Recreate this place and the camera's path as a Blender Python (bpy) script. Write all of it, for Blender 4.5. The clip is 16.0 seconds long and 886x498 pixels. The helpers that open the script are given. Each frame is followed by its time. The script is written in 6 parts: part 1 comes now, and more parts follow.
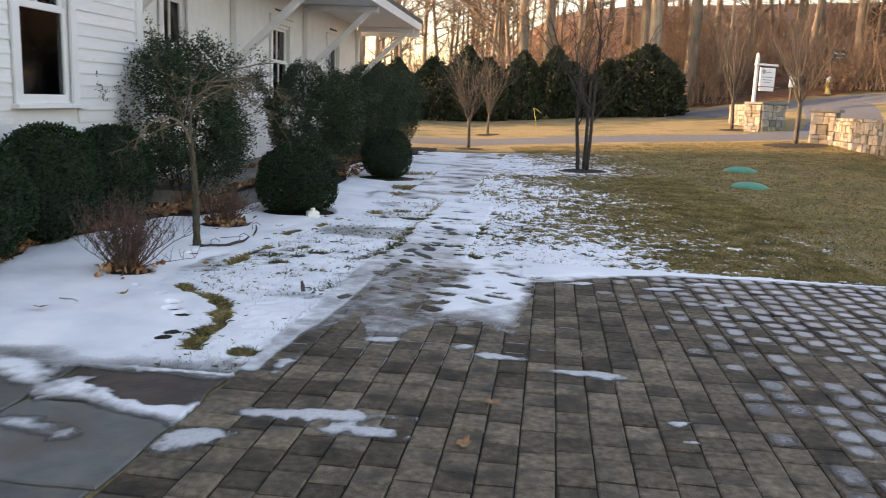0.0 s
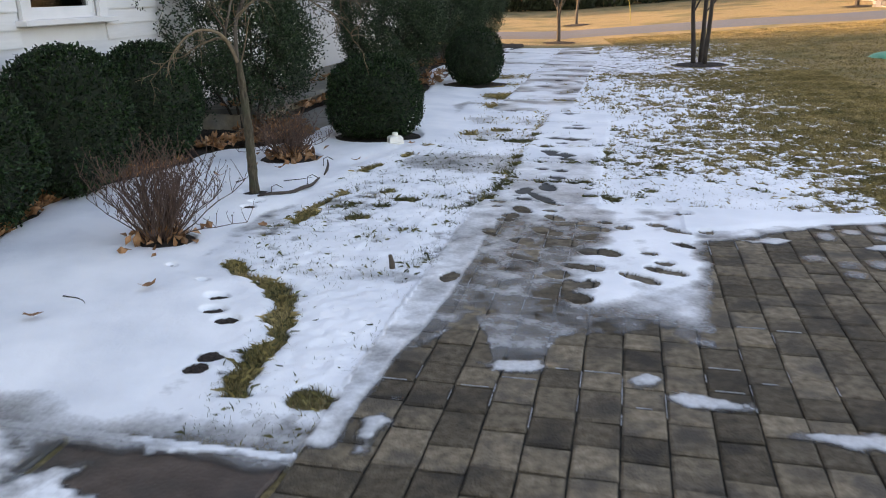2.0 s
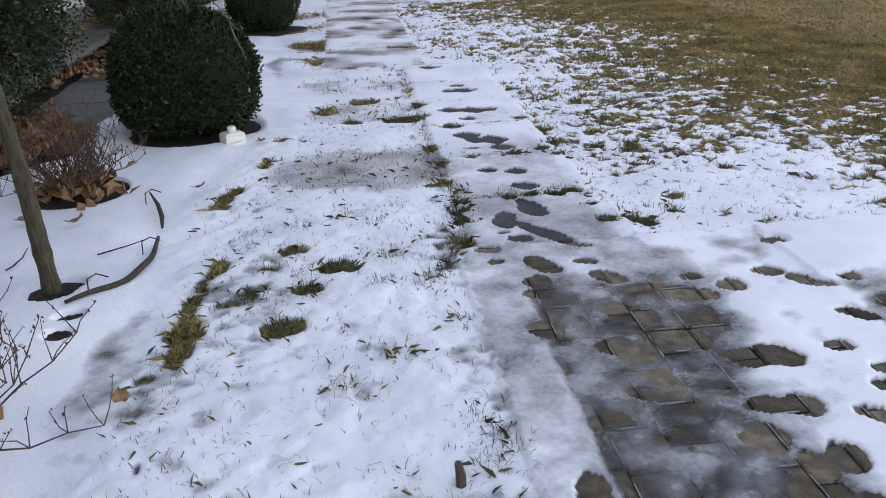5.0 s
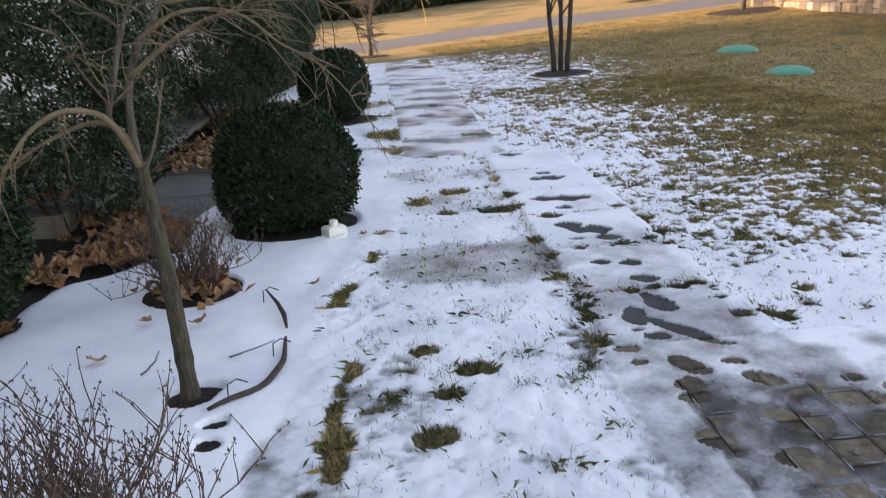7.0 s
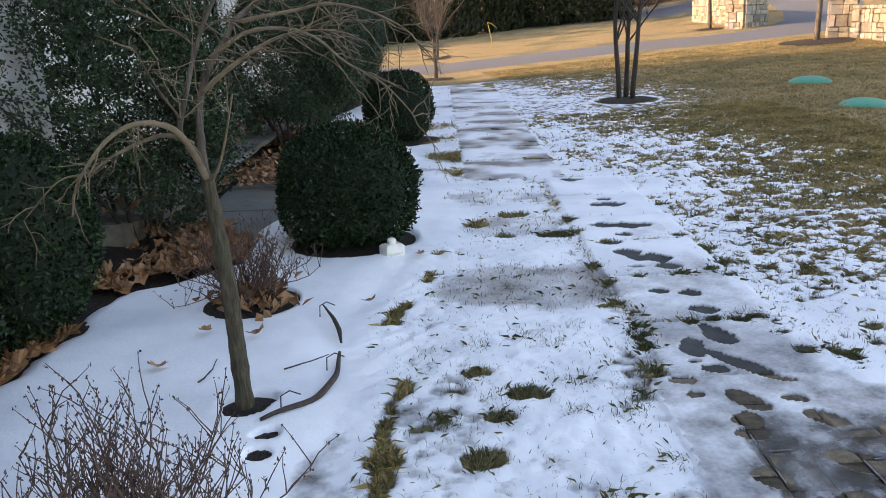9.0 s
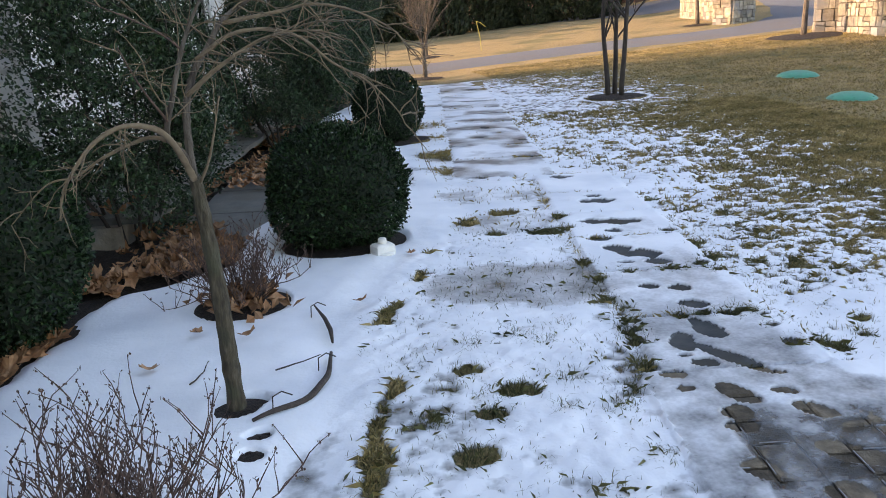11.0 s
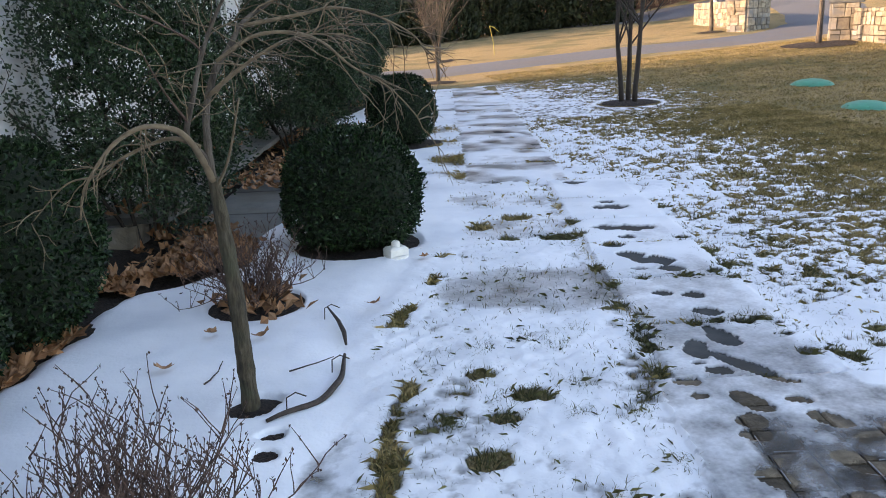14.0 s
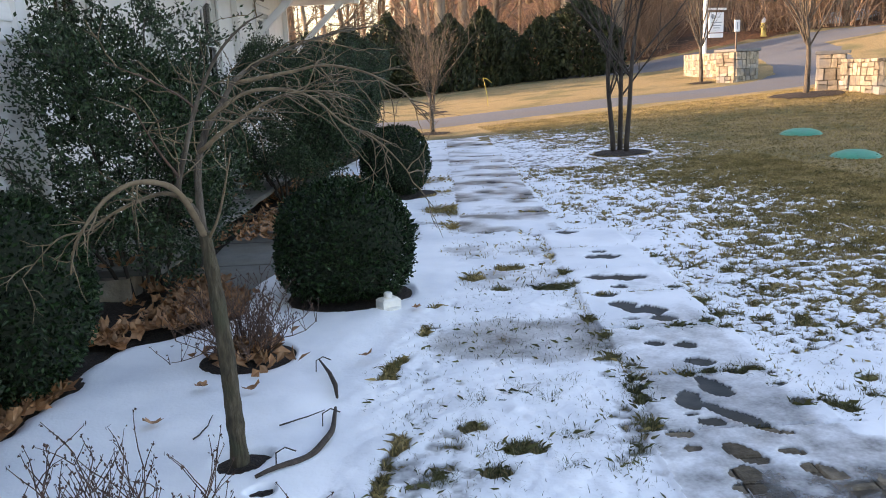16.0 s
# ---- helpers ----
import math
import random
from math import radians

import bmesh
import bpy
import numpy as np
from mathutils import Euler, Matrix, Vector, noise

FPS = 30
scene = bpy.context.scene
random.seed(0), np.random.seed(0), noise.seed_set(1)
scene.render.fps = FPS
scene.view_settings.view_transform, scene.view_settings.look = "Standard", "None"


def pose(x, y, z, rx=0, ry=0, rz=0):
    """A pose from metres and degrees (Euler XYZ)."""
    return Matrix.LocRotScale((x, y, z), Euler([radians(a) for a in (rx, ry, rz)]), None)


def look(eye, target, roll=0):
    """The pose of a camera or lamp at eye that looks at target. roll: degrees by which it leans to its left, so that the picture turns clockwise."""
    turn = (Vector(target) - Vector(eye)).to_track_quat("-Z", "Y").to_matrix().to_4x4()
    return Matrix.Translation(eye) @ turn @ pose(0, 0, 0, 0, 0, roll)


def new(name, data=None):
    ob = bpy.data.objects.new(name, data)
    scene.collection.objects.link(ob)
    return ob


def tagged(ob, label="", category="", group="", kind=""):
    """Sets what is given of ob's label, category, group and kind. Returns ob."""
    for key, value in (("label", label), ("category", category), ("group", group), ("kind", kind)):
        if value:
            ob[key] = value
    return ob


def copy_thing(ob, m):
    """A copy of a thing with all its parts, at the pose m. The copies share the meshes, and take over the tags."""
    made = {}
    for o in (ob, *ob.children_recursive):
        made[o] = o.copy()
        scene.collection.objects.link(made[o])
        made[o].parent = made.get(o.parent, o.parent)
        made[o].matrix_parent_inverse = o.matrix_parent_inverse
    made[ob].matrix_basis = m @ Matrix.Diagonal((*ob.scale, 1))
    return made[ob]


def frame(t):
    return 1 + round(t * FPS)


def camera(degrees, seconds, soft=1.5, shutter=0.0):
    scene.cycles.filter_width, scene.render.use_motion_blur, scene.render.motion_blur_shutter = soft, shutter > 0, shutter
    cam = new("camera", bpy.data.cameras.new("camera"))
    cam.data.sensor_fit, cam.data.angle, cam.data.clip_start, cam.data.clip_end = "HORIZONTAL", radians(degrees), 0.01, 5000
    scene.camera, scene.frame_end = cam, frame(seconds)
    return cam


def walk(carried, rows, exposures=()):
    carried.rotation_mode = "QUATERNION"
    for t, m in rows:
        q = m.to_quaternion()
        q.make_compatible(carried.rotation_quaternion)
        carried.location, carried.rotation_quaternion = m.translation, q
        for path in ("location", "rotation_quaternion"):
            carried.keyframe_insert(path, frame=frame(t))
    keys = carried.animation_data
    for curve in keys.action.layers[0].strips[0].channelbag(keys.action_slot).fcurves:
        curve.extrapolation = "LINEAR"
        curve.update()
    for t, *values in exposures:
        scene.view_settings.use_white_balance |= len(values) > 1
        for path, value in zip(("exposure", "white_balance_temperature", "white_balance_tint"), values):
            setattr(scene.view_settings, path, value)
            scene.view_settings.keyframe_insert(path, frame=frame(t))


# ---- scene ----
cam = camera(57.8, 16.0, soft=0.9, shutter=0.3)
PATH = [
    (0, (-0.191, 0.276, 1.396), (-0.166, 2.242, 1.031), 2.3),
    (0.5, (-0.152, 0.565, 1.421), (-0.07, 2.528, 1.045), -0.0),
    (1, (-0.274, 0.971, 1.419), (-0.205, 2.917, 0.962), 0.1),
    (1.5, (-0.31, 1.473, 1.384), (-0.335, 3.384, 0.794), -1.6),
    (2, (-0.513, 1.976, 1.394), (-0.674, 3.872, 0.778), -0.6),
    (2.5, (-0.675, 2.486, 1.395), (-0.795, 4.392, 0.799), -1.5),
    (3, (-0.898, 2.939, 1.417), (-1.006, 4.847, 0.828), -1.8),
    (3.5, (-1.083, 3.369, 1.395), (-0.98, 5.259, 0.747), -1.4),
    (3.7, (-1.146, 3.57, 1.379), (-0.965, 5.442, 0.698), -1.3),
    (5.8, (-1.804, 4.427, 1.395), (-1.213, 6.144, 0.557), -1.1),
    (6, (-1.857, 4.425, 1.41), (-1.238, 6.129, 0.564), -0.8),
    (6.5, (-1.908, 4.466, 1.413), (-1.373, 6.223, 0.621), -2.1),
    (7, (-1.935, 4.529, 1.464), (-1.541, 6.39, 0.848), -3.3),
    (7.5, (-1.922, 4.532, 1.468), (-1.554, 6.417, 0.908), -3.2),
    (8, (-1.925, 4.53, 1.472), (-1.586, 6.426, 0.932), -2.7),
    (8.5, (-1.936, 4.524, 1.46), (-1.65, 6.429, 0.922), -2.1),
    (9, (-1.93, 4.519, 1.459), (-1.672, 6.423, 0.903), -2.3),
    (11.5, (-1.92, 4.509, 1.456), (-1.641, 6.409, 0.897), -3.1),
    (12, (-1.931, 4.511, 1.458), (-1.654, 6.41, 0.894), -2.6),
    (12.5, (-1.945, 4.512, 1.457), (-1.672, 6.412, 0.893), -2.2),
    (13, (-1.946, 4.511, 1.456), (-1.686, 6.411, 0.89), -2.3),
    (13.5, (-1.949, 4.514, 1.458), (-1.698, 6.417, 0.899), -2.3),
    (14, (-1.944, 4.505, 1.46), (-1.69, 6.412, 0.912), -2.4),
    (14.5, (-1.942, 4.511, 1.465), (-1.684, 6.426, 0.949), -2.2),
    (15, (-1.945, 4.497, 1.471), (-1.689, 6.422, 0.992), -1.9),
    (15.5, (-1.935, 4.491, 1.473), (-1.679, 6.423, 1.025), -2.1),
    (16, (-1.922, 4.492, 1.477), (-1.649, 6.425, 1.046), -2.6),
]
EXPOSURES = [(0.0, 2.2, 8800, 26), (2.5, 2.36, 8900, 27), (3.5, 2.33, 9000, 30), (7.0, 2.33, 8800, 29), (9.0, 2.34, 8100, 25), (16.0, 2.34, 7800, 24)]
walk(cam, [(t, look(eye, target, roll)) for t, eye, target, roll in PATH], EXPOSURES)

# ---- light: low winter sun from beyond the house, clear sky ----
SUN_WAY = Vector((0.955, -0.27, -0.2)).normalized()
world = bpy.data.worlds.new("world")
scene.world = world
world.use_nodes = True
sky = world.node_tree.nodes.new("ShaderNodeTexSky")
sky.sky_type = "NISHITA"
sky.sun_disc = False
sky.sun_elevation = math.asin(-SUN_WAY.z)
sky.sun_rotation = math.atan2(-SUN_WAY.x, -SUN_WAY.y)
sky.air_density, sky.dust_density, sky.ozone_density = 1.0, 1.6, 1.5
world.node_tree.links.new(sky.outputs[0], world.node_tree.nodes["Background"].inputs[0])
world.node_tree.nodes["Background"].inputs[1].default_value = 0.15
sun_data = bpy.data.lights.new("sun", "SUN")
sun_data.energy, sun_data.angle, sun_data.color = 2.0, radians(0.6), (1.0, 0.8, 0.57)
sun = new("sun", sun_data)
sun.rotation_mode = "QUATERNION"
sun.rotation_quaternion = SUN_WAY.to_track_quat("-Z", "Y")


# ---- materials ----
def material(name, colours, scale=8.0, rough=0.7, bump=0.2, bump_scale=40.0, metal=0.0, vary=0.0, stain=None, stain_scale=1.2, stretch=(1, 1, 1), spec=0.5, vary_island=0.0):
    """Procedural surface: fine noise through a colour ramp, broad stains, bump, per-piece variation."""
    m = bpy.data.materials.new(name)
    m.use_nodes = True
    nt = m.node_tree
    n, l = nt.nodes, nt.links
    bsdf = n["Principled BSDF"]
    geo = n.new("ShaderNodeNewGeometry")
    mapping = n.new("ShaderNodeMapping")
    mapping.inputs["Scale"].default_value = stretch
    l.new(geo.outputs["Position"], mapping.inputs["Vector"])
    fine = n.new("ShaderNodeTexNoise")
    fine.inputs["Scale"].default_value, fine.inputs["Detail"].default_value = scale, 5.0
    l.new(mapping.outputs[0], fine.inputs["Vector"])
    ramp = n.new("ShaderNodeValToRGB")
    while len(ramp.color_ramp.elements) < len(colours):
        ramp.color_ramp.elements.new(0.5)
    for i, c in enumerate(colours):
        e = ramp.color_ramp.elements[i]
        e.position = 0.28 + 0.44 * i / max(1, len(colours) - 1)
        e.color = (*c, 1)
    l.new(fine.outputs["Fac"], ramp.inputs["Fac"])
    colour = ramp.outputs["Color"]
    if stain:
        broad = n.new("ShaderNodeTexNoise")
        broad.inputs["Scale"].default_value, broad.inputs["Detail"].default_value = stain_scale, 4.0
        l.new(geo.outputs["Position"], broad.inputs["Vector"])
        sr = n.new("ShaderNodeMapRange")
        sr.inputs["From Min"].default_value, sr.inputs["From Max"].default_value = 0.48, 0.66
        l.new(broad.outputs["Fac"], sr.inputs["Value"])
        mix = n.new("ShaderNodeMix")
        mix.data_type = "RGBA"
        l.new(sr.outputs[0], mix.inputs["Factor"])
        l.new(colour, mix.inputs["A"])
        mix.inputs["B"].default_value = (*stain, 1)
        colour = mix.outputs["Result"]
    if vary or vary_island:
        hsv = n.new("ShaderNodeHueSaturation")
        mr = n.new("ShaderNodeMapRange")
        v = vary or vary_island
        mr.inputs["To Min"].default_value, mr.inputs["To Max"].default_value = 1 - v, 1 + v
        if vary:
            l.new(n.new("ShaderNodeObjectInfo").outputs["Random"], mr.inputs["Value"])
        else:
            l.new(geo.outputs["Random Per Island"], mr.inputs["Value"])
        l.new(mr.outputs[0], hsv.inputs["Value"])
        l.new(colour, hsv.inputs["Color"])
        colour = hsv.outputs["Color"]
    l.new(colour, bsdf.inputs["Base Color"])
    bsdf.inputs["Roughness"].default_value, bsdf.inputs["Metallic"].default_value = rough, metal
    bsdf.inputs["Specular IOR Level"].default_value = spec
    if bump:
        bn = n.new("ShaderNodeTexNoise")
        bn.inputs["Scale"].default_value, bn.inputs["Detail"].default_value = bump_scale, 4.0
        l.new(mapping.outputs[0], bn.inputs["Vector"])
        bp = n.new("ShaderNodeBump")
        bp.inputs["Strength"].default_value, bp.inputs["Distance"].default_value = bump, 0.02
        l.new(bn.outputs["Fac"], bp.inputs["Height"])
        l.new(bp.outputs[0], bsdf.inputs["Normal"])
    return m


M_LAWN = material("dormant_lawn", [(0.135, 0.098, 0.043), (0.275, 0.2, 0.09), (0.41, 0.305, 0.15)], 45, 0.95, 0.9, 160, stain=(0.14, 0.125, 0.05), stain_scale=0.7)
M_FOREST = material("leaf_litter", [(0.05, 0.024, 0.012), (0.15, 0.066, 0.03), (0.27, 0.125, 0.058)], 9, 0.95, 1.0, 14, stain=(0.055, 0.03, 0.018), stain_scale=0.5)
M_MULCH = material("dark_mulch", [(0.008, 0.005, 0.004), (0.022, 0.014, 0.010), (0.05, 0.031, 0.021)], 60, 0.95, 0.9, 120)
M_ASPHALT = material("asphalt", [(0.075, 0.083, 0.098), (0.11, 0.12, 0.138), (0.15, 0.158, 0.175)], 45, 0.85, 0.3, 200, stain=(0.12, 0.115, 0.115), stain_scale=0.6)
M_PAVER = material("concrete_paver", [(0.092, 0.072, 0.05), (0.162, 0.128, 0.09), (0.235, 0.19, 0.138)], 26, 0.78, 0.6, 110, spec=0.18, vary=0.5, stain=(0.075, 0.064, 0.052), stain_scale=5)
M_PAVER_FAR = material("concrete_paver_joined", [(0.092, 0.072, 0.05), (0.162, 0.128, 0.09), (0.235, 0.19, 0.138)], 26, 0.78, 0.6, 110, spec=0.18, vary_island=0.5, stain=(0.075, 0.064, 0.052), stain_scale=5)
M_JOINT = material("joint_sand", [(0.02, 0.018, 0.014), (0.045, 0.04, 0.03)], 80, 0.95, 0.5, 200)
M_BLUESTONE = material("bluestone", [(0.085, 0.088, 0.085), (0.12, 0.122, 0.115), (0.155, 0.15, 0.135)], 7, 0.55, 0.12, 60, vary=0.15, stain=(0.10, 0.09, 0.075), stain_scale=2.5)
M_WETSTONE = material("wet_bluestone", [(0.04, 0.045, 0.048), (0.062, 0.066, 0.066), (0.09, 0.09, 0.085)], 7, 0.7, 0.15, 60, vary=0.15, stain=(0.055, 0.05, 0.042), stain_scale=2.5, spec=0.15)
M_BROWNSTONE = material("wet_brown_stone", [(0.045, 0.03, 0.024), (0.075, 0.052, 0.042), (0.11, 0.08, 0.066)], 9, 0.5, 0.25, 60, stain=(0.05, 0.04, 0.034), stain_scale=4, spec=0.35)
M_SIDING = material("white_painted_clapboard", [(0.64, 0.63, 0.63), (0.72, 0.71, 0.71)], 3, 0.55, 0.08, 30, vary=0.03, stretch=(6, 1, 12))
M_TRIM = material("white_painted_trim", [(0.66, 0.65, 0.65), (0.74, 0.73, 0.73)], 4, 0.5, 0.06, 30)
M_ROOF = material("grey_shingle", [(0.06, 0.06, 0.065), (0.11, 0.11, 0.115), (0.16, 0.155, 0.15)], 25, 0.9, 0.4, 90, vary=0.2)
M_DARKWOOD = material("dark_stained_wood", [(0.05, 0.035, 0.025), (0.10, 0.07, 0.05)], 20, 0.6, 0.2, 60)
M_STONE = material("fieldstone", [(0.18, 0.145, 0.105), (0.28, 0.235, 0.175), (0.39, 0.335, 0.26)], 9, 0.85, 0.5, 50, vary=0.42, stain=(0.19, 0.185, 0.18), stain_scale=2.2)
M_MORTAR = material("mortar", [(0.11, 0.096, 0.078), (0.17, 0.148, 0.12)], 40, 0.95, 0.4, 120)
M_CAP = material("bluestone_cap", [(0.10, 0.105, 0.11), (0.17, 0.17, 0.165)], 9, 0.7, 0.2, 60)
M_INTERIOR = material("dark_room", [(0.03, 0.028, 0.025), (0.05, 0.045, 0.04)], 5, 0.9, 0.0)


def glass():
    m = bpy.data.materials.new("window_glass")
    m.use_nodes = True
    n, l = m.node_tree.nodes, m.node_tree.links
    out = n["Material Output"]
    tr, gl, mx, fr = n.new("ShaderNodeBsdfTransparent"), n.new("ShaderNodeBsdfGlossy"), n.new("ShaderNodeMixShader"), n.new("ShaderNodeFresnel")
    tr.inputs["Color"].default_value = (0.6, 0.62, 0.62, 1)
    gl.inputs["Roughness"].default_value = 0.02
    fr.inputs["IOR"].default_value = 1.6
    l.new(fr.outputs[0], mx.inputs[0]), l.new(tr.outputs[0], mx.inputs[1]), l.new(gl.outputs[0], mx.inputs[2])
    l.new(mx.outputs[0], out.inputs["Surface"])
    return m


M_GLASS = glass()


# ---- mesh building ----
class Shape:
    """Collects vertices and faces of one mesh."""

    def __init__(self):
        self.v, self.f = [], []

    def add(self, verts, faces):
        k = len(self.v)
        self.v.extend(tuple(p) for p in verts)
        self.f.extend(tuple(i + k for i in q) for q in faces)
        return self

    def box(self, size, m=None, chamfer=0.0):
        """A box centred on m's origin, all twelve edges cut by chamfer when given."""
        m = m or Matrix()
        a, b, c = (d / 2 for d in size)
        if chamfer <= 0:
            vs = [(x, y, z) for x in (-a, a) for y in (-b, b) for z in (-c, c)]
            fs = [(0, 1, 3, 2), (4, 6, 7, 5), (0, 4, 5, 1), (2, 3, 7, 6), (0, 2, 6, 4), (1, 5, 7, 3)]
        else:
            k = min(chamfer, a * 0.9, b * 0.9, c * 0.9)
            vs = []
            for z, ins in ((-c, k), (-c + k, 0), (c - k, 0), (c, k)):
                vs += [(-a + ins, -b + ins, z), (a - ins, -b + ins, z), (a - ins, b - ins, z), (-a + ins, b - ins, z)]
            fs = [(3, 2, 1, 0), (12, 13, 14, 15)]
            for r in range(3):
                for i in range(4):
                    j = (i + 1) % 4
                    fs.append((4 * r + i, 4 * r + j, 4 * r + 4 + j, 4 * r + 4 + i))
        return self.add([m @ Vector(p) for p in vs], fs)

    def tube(self, pts, radii, sides=6, cap=True):
        """A tapered tube along a line of points."""
        pts = [Vector(p) for p in pts]
        rings = []
        up = Vector((0.31, 0.17, 0.93))
        for i, p in enumerate(pts):
            d = (pts[min(i + 1, len(pts) - 1)] - pts[max(i - 1, 0)]).normalized()
            u = d.cross(up)
            if u.length < 0.05:
                u = d.cross(Vector((1, 0, 0)))
            u.normalize()
            w = d.cross(u)
            rings.append([p + (u * math.cos(a) + w * math.sin(a)) * radii[i] for a in (2 * math.pi * k / sides for k in range(sides))])
        vs = [q for r in rings for q in r]
        fs = []
        for i in range(len(pts) - 1):
            for k in range(sides):
                j = (k + 1) % sides
                fs.append((i * sides + k, i * sides + j, (i + 1) * sides + j, (i + 1) * sides + k))
        if cap:
            fs.append(tuple(range(sides - 1, -1, -1)))
            fs.append(tuple(range((len(pts) - 1) * sides, len(pts) * sides)))
        return self.add(vs, fs)

    def lathe(self, profile, sides=16, m=None):
        """Turns a profile of (radius, height) about z."""
        m = m or Matrix()
        vs = [m @ Vector((r * math.cos(2 * math.pi * k / sides), r * math.sin(2 * math.pi * k / sides), z)) for r, z in profile for k in range(sides)]
        fs = [(i * sides + k, i * sides + (k + 1) % sides, (i + 1) * sides + (k + 1) % sides, (i + 1) * sides + k) for i in range(len(profile) - 1) for k in range(sides)]
        fs.append(tuple(range(sides - 1, -1, -1)))
        fs.append(tuple(range((len(profile) - 1) * sides, len(profile) * sides)))
        return self.add(vs, fs)

    def mesh(self, name, mat, smooth=False):
        me = bpy.data.meshes.new(name)
        me.from_pydata(self.v, [], self.f)
        me.materials.append(mat)
        if smooth:
            me.polygons.foreach_set("use_smooth", [True] * len(me.polygons))
        me.update()
        return me


def part(name, shape, mat, parent=None, label="", smooth=False):
    """Links a shape as one mesh object, under its thing when given."""
    ob = new(name, shape.mesh(name, mat, smooth))
    if parent:
        ob.parent = parent
    return tagged(ob, label) if label else ob


def thing(name, label, category, at=(0, 0, 0), turn=0.0, group="", kind=""):
    """An empty at a thing's base."""
    ob = new(name)
    ob.empty_display_size = 0.1
    ob.matrix_basis = pose(*at, 0, 0, turn)
    return tagged(ob, label, category, group, kind)


def step(a, b, v):
    t = np.clip((v - a) / (b - a), 0, 1)
    return t * t * (3 - 2 * t)


def road_y(x):
    """y of the road's middle line."""
    return 44.5 - 0.567 * (np.asarray(x, float) - 10)


def wood_edge(x):
    """y at which the lawn gives way to leaf litter."""
    return np.where(np.asarray(x) > 9, road_y(x) + 3.7, 44.6)


def rise(x, y):
    """Height of the ground: flat near the house, a gentle swell towards the road and the woods."""
    x, y = np.asarray(x, float), np.asarray(y, float)
    right = 0.06 * np.clip(x - 1, 0, 12) * step(12, 24, y)
    back = 0.025 * np.clip(y - 25, 0, 25) + 0.04 * np.clip(y - 50, 0, 80)
    bank = 0.17 * np.clip(x - 13, 0, 9) * step(26, 34, y) + 0.02 * np.clip(x - 22, 0, 60) * step(26, 34, y)
    hill = 0.13 * np.clip(y - road_y(x) - 4.2, 0, 70) * step(5, 16, x)
    return right + back + bank + hill


def gz(x, y):
    return float(rise(x, y))


# The house stands on a grid turned 7 degrees from the world's y.
AX = radians(7.0)
SN, CS = math.sin(AX), math.cos(AX)


def hp(s, n, z=0.0):
    """s along the house, n out from it, to the world."""
    return Vector((SN * s + CS * n, CS * s - SN * n, z))


def hm(s, n, z=0.0):
    """A pose whose x is n (outwards) and y is s (along the house)."""
    return Matrix.Translation(hp(s, n, z)) @ Matrix.Rotation(-AX, 4, "Z")


# The patio and the slab walk lie on a grid of their own, turned 8 degrees.
GX = radians(8.0)
GSN, GCS = math.sin(GX), math.cos(GX)


def gp(s, n, z=0.0):
    """s along the walk, n across it, to the world."""
    return Vector((GSN * s + GCS * n, GCS * s - GSN * n, z))


def gm(s, n, z=0.0):
    return Matrix.Translation(gp(s, n, z)) @ Matrix.Rotation(-GX, 4, "Z")


# value noise on arrays
LATTICE = np.random.RandomState(7).rand(256, 256)


def vnoise(x, y):
    xi, yi = np.floor(x).astype(int), np.floor(y).astype(int)
    fx, fy = x - xi, y - yi
    fx, fy = fx * fx * (3 - 2 * fx), fy * fy * (3 - 2 * fy)
    g = lambda a, b: LATTICE[a & 255, b & 255]
    return (g(xi, yi) * (1 - fx) + g(xi + 1, yi) * fx) * (1 - fy) + (g(xi, yi + 1) * (1 - fx) + g(xi + 1, yi + 1) * fx) * fy


def fbm(x, y, scale, octaves=4):
    total, amp, norm = 0.0, 1.0, 0.0
    for k in range(octaves):
        total = total + amp * vnoise(x * scale * 2 ** k + 17.3 * k, y * scale * 2 ** k + 5.1 * k)
        norm += amp
        amp *= 0.5
    return total / norm


def grid_mesh(name, xs, ys, height, mat, keep=None, smooth=True, attributes=None):
    """A height-field sheet over a grid; keep picks its cells."""
    X, Y = np.meshgrid(xs, ys)
    Z = height(X, Y)
    nx, ny = len(xs), len(ys)
    idx = np.arange(nx * ny).reshape(ny, nx)
    quads = np.stack([idx[:-1, :-1], idx[:-1, 1:], idx[1:, 1:], idx[1:, :-1]], -1)
    if keep is not None:
        quads = quads[keep(X, Y, Z)]
    quads = quads.reshape(-1, 4)
    used = np.unique(quads)
    remap = np.zeros(nx * ny, int)
    remap[used] = np.arange(len(used))
    co = np.stack([X, Y, Z], -1).reshape(-1, 3)[used]
    me = bpy.data.meshes.new(name)
    me.from_pydata(co.tolist(), [], remap[quads].tolist())
    me.materials.append(mat)
    if smooth:
        me.polygons.foreach_set("use_smooth", [True] * len(me.polygons))
    for key, values in (attributes(X, Y, Z) if attributes else {}).items():
        at = me.attributes.new(key, "FLOAT", "POINT")
        at.data.foreach_set("value", values.reshape(-1)[used].astype(np.float32))
    me.update()
    return new(name, me)


# ---- the large structure ----
gx = np.unique(np.concatenate([np.linspace(-900, -40, 12), np.linspace(-40, 40, 81), np.linspace(40, 900, 12)]))
gy = np.unique(np.concatenate([np.linspace(-900, -20, 12), np.linspace(-20, 80, 101), np.linspace(80, 1200, 14)]))
